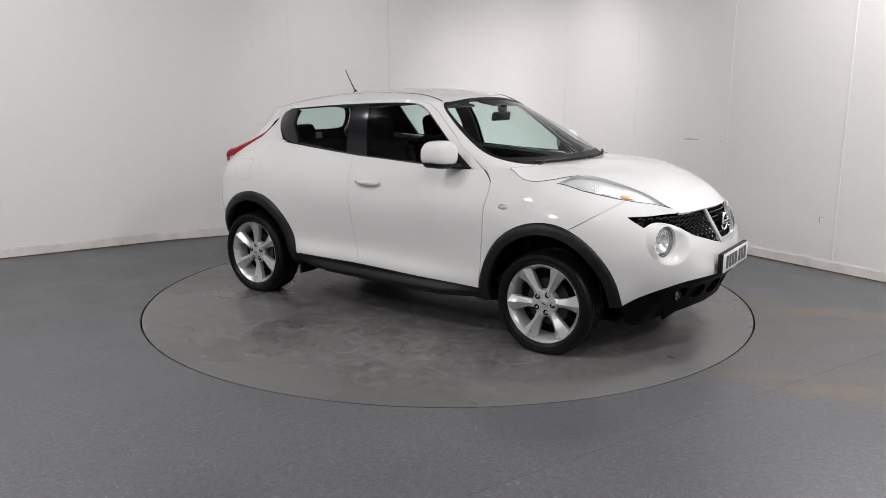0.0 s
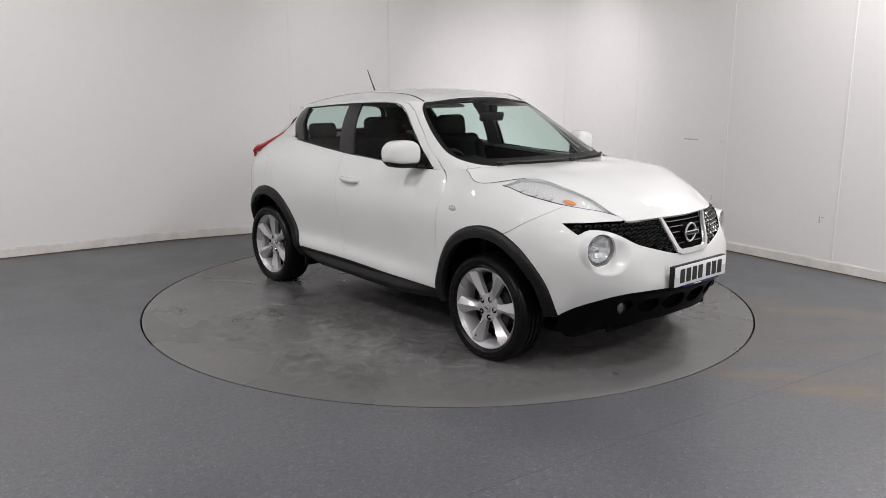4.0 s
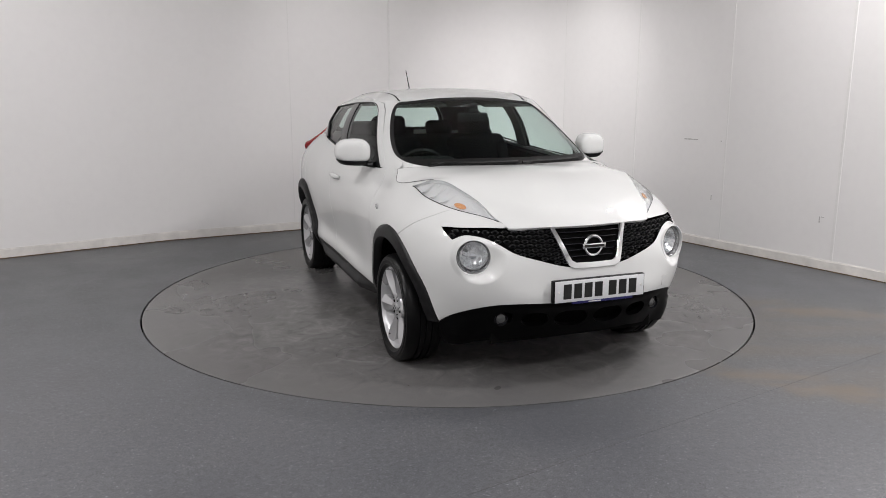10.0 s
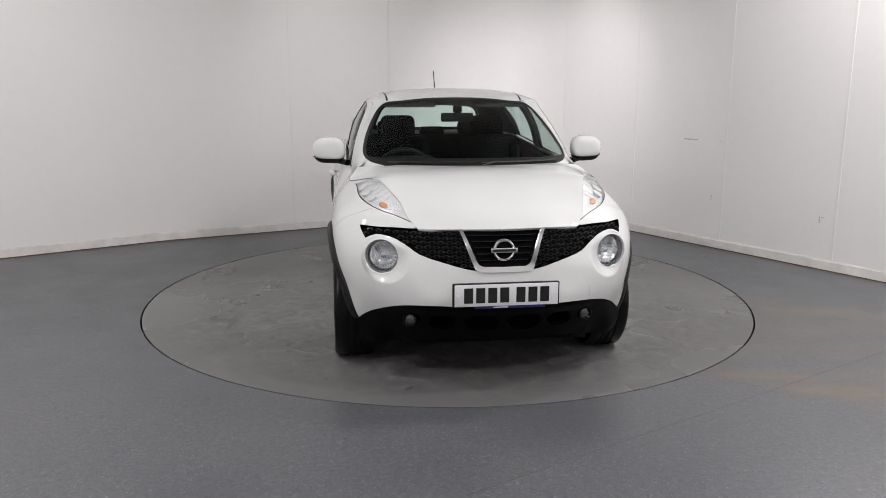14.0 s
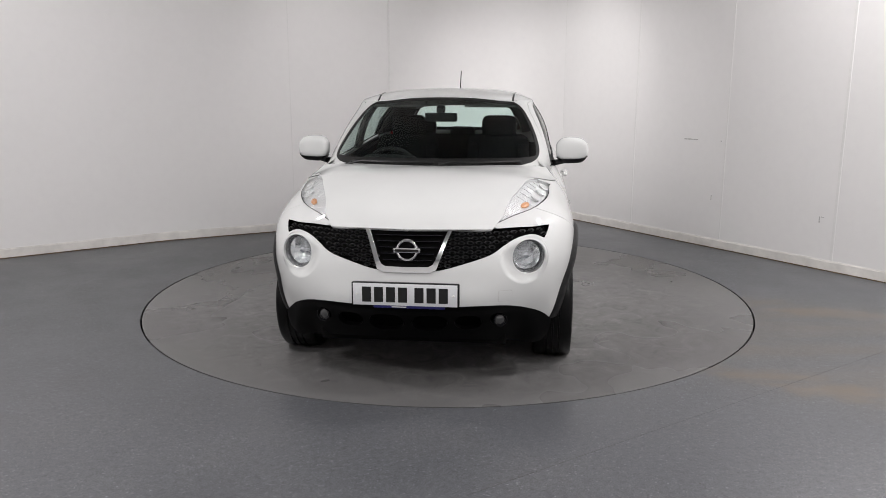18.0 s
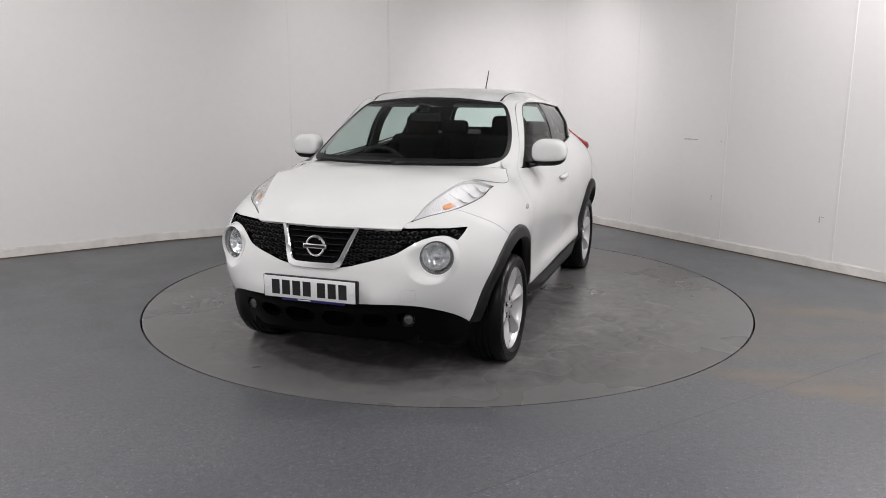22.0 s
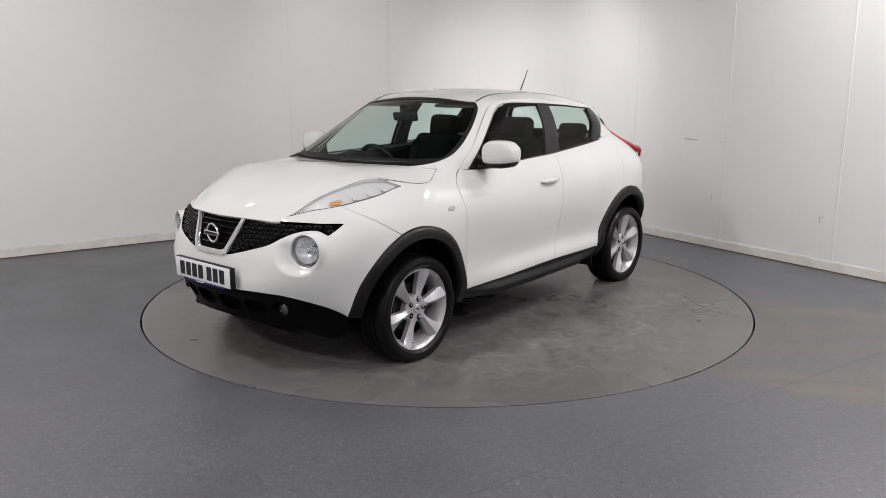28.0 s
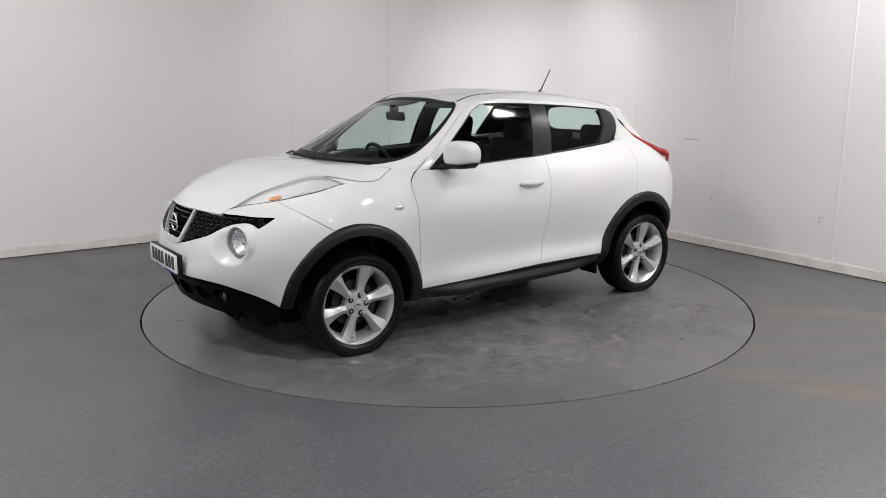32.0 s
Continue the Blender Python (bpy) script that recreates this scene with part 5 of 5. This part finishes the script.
    # tow-eye cover, on a slightly larger grey sheet that draws its shut line
    tow = HULL.outline([("yz", .463, .556), ("yz", .470, .561), ("yz", .522, .561), ("yz", .530, .556), ("yz", .530, .508), ("yz", .463, .506)], .01)
    single("tow_cover_gap", skin(HULL, tow, .02, offset=.0006, depth=.004, shrink=-.0022), MARK, car)
    single("tow_cover", skin(HULL, tow, .02, offset=.0022, depth=.006), PAINT, car)


front_end()


def round_lamps():
    base = LAMP_C
    for s in (1, -1):
        axis = Vector((LAMP_AXIS.x, LAMP_AXIS.y * s, LAMP_AXIS.z))
        turn = axis.to_track_quat("X", "Z").to_matrix().to_4x4()
        at = Matrix.Translation((base.x, base.y * s, base.z)) @ turn
        part("headlamp_surround", lathe_bm([(.0895, -.012), (.0882, -.009), (.086, -.011), (.0845, -.018), (.0845, -.05), (.0895, -.05)], 64, "X", True), LAMP_SHELL, car, "thin grey ring round the headlamp", at=at)
        lamp = part("round_headlamp", lathe_bm([(0, -.115), (.08, -.10), (.086, -.05), (.086, -.016), (.083, -.014), (.080, -.018), (.076, -.045), (.074, -.075), (.0, -.076)], 56, "X"), LAMP_SHELL, car, "round clear main headlamp", at=at)
        part("lens", lathe_bm([(0, .007), (.03, .005), (.058, 0.0), (.078, -.009), (.0875, -.020), (.0855, -.021), (.076, -.0115), (.057, -.003), (.03, .002), (0, .004)], 48, "X"), LAMP_GLASS, lamp)
        part("bulb_shield", lathe_bm([(0, -.04), (.016, -.042), (.02, -.05), (.02, -.09), (0, -.09)], 20, "X"), CHROME, lamp)
        part("reflector_bowl", lathe_bm([(0, -.072), (.025, -.069), (.045, -.060), (.060, -.047), (.070, -.031), (.073, -.028), (.074, -.032), (.06, -.066), (0, -.0755)], 48, "X"), LAMP_BOWL, lamp, at=pose(0, -s * .004, .004))
        part("parking_bulb", lathe_bm([(0, -.030), (.007, -.034), (.009, -.045), (.009, -.07), (0, -.07)], 14, "X"), LAMP_SHELL, lamp, at=pose(0, s * .034, .030))


round_lamps()


def upper_lamps():
    back = pair("upper_lamp", skin(HULL, lamp_outline, .03, offset=-.022, depth=0), REFLECTOR, car, "leaf-shaped clear upper light unit")
    lens = skin(HULL, lamp_outline, .03, offset=.0015, depth=.012, shrink=.002)
    edge = skin(HULL, lamp_outline, .08, offset=-.002, depth=.022)
    wall = (edge[0], [f for f in edge[1] if len(f) == 4], edge[2])
    for s, ob in ((1, back[0]), (-1, back[1])):
        f = (lambda d: d) if s > 0 else flipped
        single("lens", f(lens), LAMP_GLASS, ob)
        single("lamp_rim", f(wall), REFLECTOR, ob, "silver rim of the light unit")
        for x, z, r, mat, name in ((1.36, 1.018, .030, REFLECTOR, "side_bulb_bowl"), (1.45, 1.002, .034, REFLECTOR, "indicator_bowl"), (1.54, .983, .030, REFLECTOR, "side_bulb_bowl")):
            q = HULL.find("xz", x, z)
            P, N = Vector(HULL.at([q[0]], [q[1]])[0]), Vector(HULL.normal([q[0]], [q[1]])[0])
            P, N = Vector((P.x, P.y * s, P.z)), Vector((N.x, N.y * s, N.z))
            at = Matrix.Translation(P - N * .005) @ N.to_track_quat("X", "Z").to_matrix().to_4x4()
            part(name, lathe_bm([(r, 0), (r * .93, -.003), (r * .8, -.014), (r * .4, -.022), (r * .25, -.010), (0, -.008), (0, -.026), (r, -.02)], 24, "X"), mat, ob, at=at)
        q = HULL.find("xz", 1.645, .962)
        P, N = Vector(HULL.at([q[0]], [q[1]])[0]), Vector(HULL.normal([q[0]], [q[1]])[0])
        P, N = Vector((P.x, P.y * s, P.z)), Vector((N.x, N.y * s, N.z))
        b = bmesh.new()
        bmesh.ops.create_uvsphere(b, u_segments=16, v_segments=10, radius=1)
        bmesh.ops.scale(b, vec=(.040, .018, .006), verts=b.verts)
        d = Vector((.61, -.34 * s, -.16))
        d = (d - N * d.dot(N)).normalized()
        m = Matrix((d, N.cross(d), N)).transposed().to_4x4()
        part("indicator_bulb", b, AMBER, ob, "amber indicator", at=Matrix.Translation(P - N * .018) @ m)
        ribs = bmesh.new()
        for k in range(7):
            x = 1.32 + .05 * k
            line = []
            for v in np.linspace(.12, .92, 5):
                u = HULL.find("xz", x, 1.02 - .19 * (x - 1.256))[0]
                v0 = HULL.find("xz", x, 1.02 - .19 * (x - 1.256))[1]
                pv = v0 + (HULL.vmax - v0) * v
                p, n = HULL.at([u], [pv])[0], HULL.normal([u], [pv])[0]
                p = p - n * .019
                line.append((p[0], p[1] * s, p[2]))
            tube_bm(line, .0016, 5, ribs)
        part("reflector_ribs", ribs, REFLECTOR, ob)
        low = [HULL.at([p[0]], [p[1]])[0] * np.array([1, s, 1]) for p in lamp_outer]
        part("lamp_seal", tube_bm(low, .0022, 6), SEAL, ob)


upper_lamps()


# ---------------------------------------------------------------- outside fittings
def fittings():
    C = CABIN_SKIN
    for s in (1, -1):
        # door mirror
        def housing(grow, low, high):
            """The rounded square shell of the mirror between two heights, -1 to 1."""
            b = bmesh.new()
            bmesh.ops.create_uvsphere(b, u_segments=36, v_segments=24, radius=1)
            for v in b.verts:
                x, y, z = v.co
                p = 3.3
                k = (abs(y) ** p + abs(z) ** p + abs(x) ** p) ** (-1 / p)
                x, y, z = max(x * k, -.55), y * k, min(max(z * k, low), high)
                z = z * (1.02 - .20 * abs(y) ** 3 - .05 * y)
                v.co = (grow * (.084 * x - .020 * y), s * grow * .108 * y, .082 * z)
            return b
        at = Matrix.Translation((.515, s * .888, 1.163))
        mirror = part("door_mirror", housing(1.0, -.76, 1.0), PAINT, car, "white door mirror on a black foot", sharp=50, at=at)
        part("mirror_base", housing(.985, -.92, -.55), BLACK_PLASTIC, mirror, sharp=50, at=pose(0, 0, -.011))
        part("mirror_foot", tube_bm([(.0, -s * .02, -.074), (.045, -s * .080, -.078), (.085, -s * .125, -.082)], [.022, .028, .034], 10, flat=.6), BLACK_PLASTIC, mirror)
        part("mirror_glass", box_bm((.004, .16, .115), (-.045, 0, .006), .002, 1), CHROME, mirror)
        tri = C.outline([("xz", .662, 1.075), ("xz", .505, 1.083), ("xz", .545, 1.165)], .02)
        d = skin(C, tri, .02, offset=.002, depth=.008)
        single("mirror_corner_trim", d if s > 0 else flipped(d), BLACK_PLASTIC, mirror).matrix_parent_inverse = at.inverted()
        # front door handle with its dished recess
        h0, h1 = HULL.find("xz", -.205, .945), HULL.find("xz", .0, .938)
        P0, P1 = HULL.at([h0[0]], [h0[1]])[0], HULL.at([h1[0]], [h1[1]])[0]
        line = [P0 + (P1 - P0) * f + np.array([0, .006 + .020 * math.sin(math.pi * min(1, max(0, f))) ** .5, 0]) for f in np.linspace(0, 1, 11)]
        line = [(p[0], p[1] * s, p[2]) for p in line]
        door = doors[0] if s > 0 else doors[1]
        hd = part("door_handle", tube_bm(line, [.010, .015, .0175, .019, .019, .019, .019, .019, .0175, .015, .010], 12, flat=1.0), PAINT, door, "white pull handle")
        if s < 0:
            part("key_lock", lathe_bm([(0, 0), (.006, 0), (.005, .003), (0, .003)], 14, "Y"), CHROME, hd, at=pose(line[1][0] - .0, line[1][1] - .016, line[1][2], 0, 0, 180))
        # side repeater
        q = HULL.find("xz", .965, .864)
        P, N = Vector(HULL.at([q[0]], [q[1]])[0]), Vector(HULL.normal([q[0]], [q[1]])[0])
        b = bmesh.new()
        bmesh.ops.create_uvsphere(b, u_segments=20, v_segments=10, radius=1)
        bmesh.ops.scale(b, vec=(.029, .008, .016), verts=b.verts)
        rep = part("side_repeater", b, WHITE_LENS, car, "small oval clear side indicator", at=Matrix.Translation((P.x, P.y * s, P.z)))
        part("repeater_rim", tube_bm([(.030 * math.cos(a), s * .001, .017 * math.sin(a)) for a in np.linspace(0, 2 * math.pi, 25)], .0022, 6), CHROME, rep)
        # tail lamp, a red fin along the rear pillar
        fin = smooth_line([(-1.258, .600, 1.302), (-1.320, .630, 1.224), (-1.42, .672, 1.154), (-1.53, .722, 1.095), (-1.618, .758, 1.055), (-1.632, .766, 1.000)], 22)
        fin = [(p[0], p[1] * s, p[2]) for p in fin]
        rad = [.004 + .030 * math.sin(math.pi * min(1, (i + .6) / 20) ** 1.6) ** .8 + .010 * (i > 14) for i in range(22)]
        tail = part("tail_lamp", tube_bm(fin, rad, 10, flat=.75), RED_LENS, car, "red fin-shaped tail lamp")
        part("tail_lamp_trim", tube_bm([(-1.215, s * .590, 1.335), (-1.235, s * .604, 1.315), (-1.27, s * .618, 1.275)], [.003, .008, .006], 8), GLOSS_BLACK, tail)
    # fuel flap on the car's right only, its shut line drawn by a grey sheet
    d = skin(HULL, HULL.outline([("xz", -1.262, 1.022), ("xz", -1.275, 1.030), ("xz", -1.405, 1.028), ("xz", -1.420, 1.015), ("xz", -1.44, .900), ("xz", -1.43, .885), ("xz", -1.295, .883), ("xz", -1.282, .895)], .012), .03, offset=.0016, depth=.004)
    g = skin(HULL, HULL.outline([("xz", -1.258, 1.024), ("xz", -1.274, 1.034), ("xz", -1.407, 1.032), ("xz", -1.424, 1.017), ("xz", -1.444, .898), ("xz", -1.432, .881), ("xz", -1.293, .879), ("xz", -1.278, .893)], .012), .03, offset=.0006, depth=.004)
    single("fuel_flap_gap", flipped(g), MARK, car)
    single("fuel_flap", flipped(d), PAINT, car)
    # aerial
    base = part("aerial", lathe_bm([(.030, 0), (.027, .010), (.014, .024), (.008, .032), (0, .034)], 20, "Z"), SEAL, car, "short black rod aerial", at=pose(-.945, 0, 1.518, 0, 0, 0))
    part("rod", tube_bm([(-.006, 0, .022), (-.060, 0, .110), (-.108, 0, .192)], [.0055, .004, .0035], 8), SEAL, base)
    # wipers lying along the foot of the screen
    for y0, y1, x0 in ((-.52, .02, 1.02), (.05, .55, 1.055)):
        pts = []
        for y in np.linspace(y0, y1, 8):
            q = C.find("yz", abs(y), 1.105 + .01 * (y - y0))
            p, n = C.at([q[0]], [q[1]])[0], C.normal([q[0]], [q[1]])[0]
            pts.append((p[0] + n[0] * .014, y, p[2] + n[2] * .014))
        w = part("wiper", tube_bm(pts, .008, 6), SEAL, car, "black windscreen wiper")
        part("wiper_arm", tube_bm([pts[4], (pts[1][0] + .01, pts[1][1], pts[1][2] + .004), (pts[0][0] + .04, pts[0][1] - .03, pts[0][2] - .02)], .007, 6), BLACK_PLASTIC, w)
    # exhaust silencer seen under the tail
    part("silencer", lathe_bm([(0, -.25), (.09, -.25), (.10, -.23), (.10, .23), (.09, .25), (0, .25)], 24, "Y"), IRON, car, at=pose(-1.62, -.1, .30))
    part("mud_flap", box_bm((.02, .16, .10), (-.83, .72, .245), .006), BLACK_PLASTIC, car)
    part("mud_flap", box_bm((.02, .16, .10), (-.83, -.72, .245), .006), BLACK_PLASTIC, car)


fittings()


# ---------------------------------------------------------------- cabin
def seat(y):
    b = box_bm((.50, .50, .17), (.02, y, .58), .06, 4, (0, -6, 0))
    s = part("front_seat", b, CLOTH, car, "dark cloth front seat")
    back = box_bm((.15, .48, .62), (-.30, y, .90), .06, 4, (0, -14, 0))
    for k in (-1, 1):
        box_bm((.11, .09, .50), (-.245, y + .20 * k, .90), .035, 3, (0, -14, 10 * k), back)
    part("backrest", back, CLOTH, s)
    part("headrest", box_bm((.11, .27, .18), (-.405, y, 1.265), .05, 4, (0, -10, 0)), CLOTH, s)
    for k in (-.06, .06):
        part("headrest_post", tube_bm([(-.385, y + k, 1.12), (-.40, y + k, 1.22)], .007, 8), CHROME, s)


def cabin():
    seat(.36)
    seat(-.36)
    bench = part("rear_bench", box_bm((.48, 1.20, .20), (-.85, 0, .58), .06, 4), CLOTH, car, "dark cloth rear bench")
    part("bench_back", box_bm((.16, 1.16, .58), (-1.12, 0, .88), .06, 4, (0, -16, 0)), CLOTH, bench)
    for y in (-.36, .36):
        part("rear_headrest", box_bm((.09, .25, .13), (-1.205, y, 1.215), .04, 4, (0, -12, 0)), CLOTH, bench)
    part("rear_headrest", box_bm((.09, .22, .08), (-1.20, 0, 1.185), .03, 4, (0, -12, 0)), CLOTH, bench)
    part("cabin_floor", box_bm((2.6, 1.30, .06), (-.35, 0, .36), .01), CABIN, car)
    part("firewall", box_bm((.06, 1.30, .68), (1.02, 0, .69), .02), CABIN, car)
    part("boot_wall", box_bm((.05, 1.15, .75), (-1.55, 0, .68), .02), CABIN, car)
    # dashboard: a swept slab with an instrument hood
    b = bmesh.new()
    prof = [(1.02, 1.045), (.80, 1.060), (.62, 1.052), (.52, 1.020), (.48, .94), (.53, .80), (.60, .62), (1.02, .62)]
    rows = []
    for y in np.linspace(-.66, .66, 21):
        sw = .10 * (abs(y) / .66) ** 2
        rows.append([b.verts.new((x - sw * (x > .9) * 1.6, y, z - .02 * (abs(y) / .66) ** 3)) for x, z in prof])
    for r0, r1 in zip(rows, rows[1:]):
        for k in range(len(prof)):
            b.faces.new((r0[k], r0[(k + 1) % len(prof)], r1[(k + 1) % len(prof)], r1[k]))
    b.faces.new(rows[0]), b.faces.new(rows[-1])
    dash = part("dashboard", b, CABIN, car, "dark grey dashboard", sharp=40)
    part("instrument_hood", box_bm((.22, .38, .09), (.56, -.36, 1.055), .04, 4, (0, 12, 0)), CABIN, dash)
    part("centre_stack", box_bm((.16, .26, .40), (.50, 0, .80), .04, 4, (0, 14, 0)), GLOSS_BLACK, dash)
    # steering wheel on the car's right
    tilt = Matrix.Translation((.33, -.37, .985)) @ Matrix.Rotation(radians(-64), 4, "Y")
    w = part("steering_wheel", tube_bm([(.182 * math.cos(a), .182 * math.sin(a), 0) for a in np.linspace(0, 2 * math.pi, 49)], .0155, 10), SEAL, car, "black steering wheel", at=tilt)
    hub = box_bm((.16, .15, .05), (0, 0, -.01), .03, 4)
    for a in (90, 270, 180):
        box_bm((.12, .035, .02), (.11 * math.cos(radians(a)), .11 * math.sin(radians(a)), -.005), .006, 2, (0, 0, a), hub)
    part("wheel_hub", hub, CABIN, w)
    part("tunnel", box_bm((1.2, .20, .22), (.10, 0, .48), .05, 3), CABIN, car)
    part("gear_lever", tube_bm([(.30, 0, .58), (.28, 0, .74), (.28, 0, .78)], [.012, .012, .024], 10), CABIN, car)
    # interior mirror
    m = part("interior_mirror", box_bm((.030, .225, .062), (.435, -.008, 1.370), .014, 3, (0, 12, 0)), CABIN, car, "dark interior mirror")
    part("mirror_stem", tube_bm([(.44, -.008, 1.385), (.455, -.008, 1.415), (.435, -.008, 1.440)], .012, 8), CABIN, m)
    part("sensor_cover", box_bm((.05, .06, .05), (.445, -.008, 1.425), .014, 3), CABIN, m)
    # linings
    ro = [np.array([0., 0.02]), np.array([ROOF.umax - .03, 0.02]), np.array([ROOF.umax - .03, ROOF.vmax - .04]), np.array([0., ROOF.vmax - .04])]
    single("headlining", skin(ROOF, resample(ro, .05), .07, offset=-.030, depth=0, both=True), LINING, car, "grey cloth headlining")
    C, ct = CABIN_SKIN, CABIN_SKIN.vmax
    bp = C.outline([("xz", -.205, 1.105), ("xz", -.355, 1.12), ("xz", -.405, 1.452), ("xz", -.285, 1.460)], .04)
    pair("pillar_trim", skin(C, bp, .05, offset=-.030, depth=-.02), LINING, car, "grey pillar trim")
    ap = C.outline([("uv", C.su[3] - .02, 0.06), ("uv", C.su[3] - .04, ct - .08), ("uv", C.su[3] - .06, ct - .02), ("xz", .150, 1.47), ("xz", .30, 1.40), ("xz", .60, 1.15), ("xz", .72, 1.08)], .04)
    pair("screen_pillar_trim", skin(C, ap, .05, offset=-.016, depth=0), CABIN, car)
    cp = C.outline([("xz", -.85, 1.165), ("xz", -.955, 1.30), ("xz", -.98, 1.42), ("uv", C.su[9], ct), ("uv", C.su[10] - .02, ct), ("uv", C.su[10] + .04, 0)], .04)
    pair("rear_pillar_trim", skin(C, cp, .05, offset=-.030, depth=0), CABIN, car)
    # door cards with their sills below the glass
    dc = HULL.outline([("xz", .72, .45), ("xz", .70, 1.04), ("xz", .2, 1.07), ("xz", -.3, 1.095), ("xz", -1.0, 1.15), ("xz", -1.0, .5), ("xz", 0, .45)], .05)
    pair("door_card", skin(HULL, dc, .08, offset=-.060, depth=-.04), CABIN, car)
    sun = box_bm((.16, .38, .018), (.22, .33, 1.455), .008, 2, (0, 10, 0))
    part("sun_visor", sun, LINING, car)
    part("sun_visor", box_bm((.16, .38, .018), (.22, -.33, 1.455), .008, 2, (0, 10, 0)), LINING, car)


cabin()

# ---------------------------------------------------------------- motion


def motions():
    """The disc turns steadily and carries the car round."""
    rows_disc, rows_car = [], []
    for k in range(17):
        t = 2.0 * k
        yaw = -90 - (-55.167 + 3.3881 * t + 0.00052 * t * t)
        rows_disc.append((t, pose(0, 0, 0, 0, 0, yaw)))
        rows_car.append((t, pose(0, 0, 0, 0, 0, yaw) @ pose(0.0293, 0.0133, 0)))
    walk(disc, rows_disc)
    walk(car, rows_car)


motions()
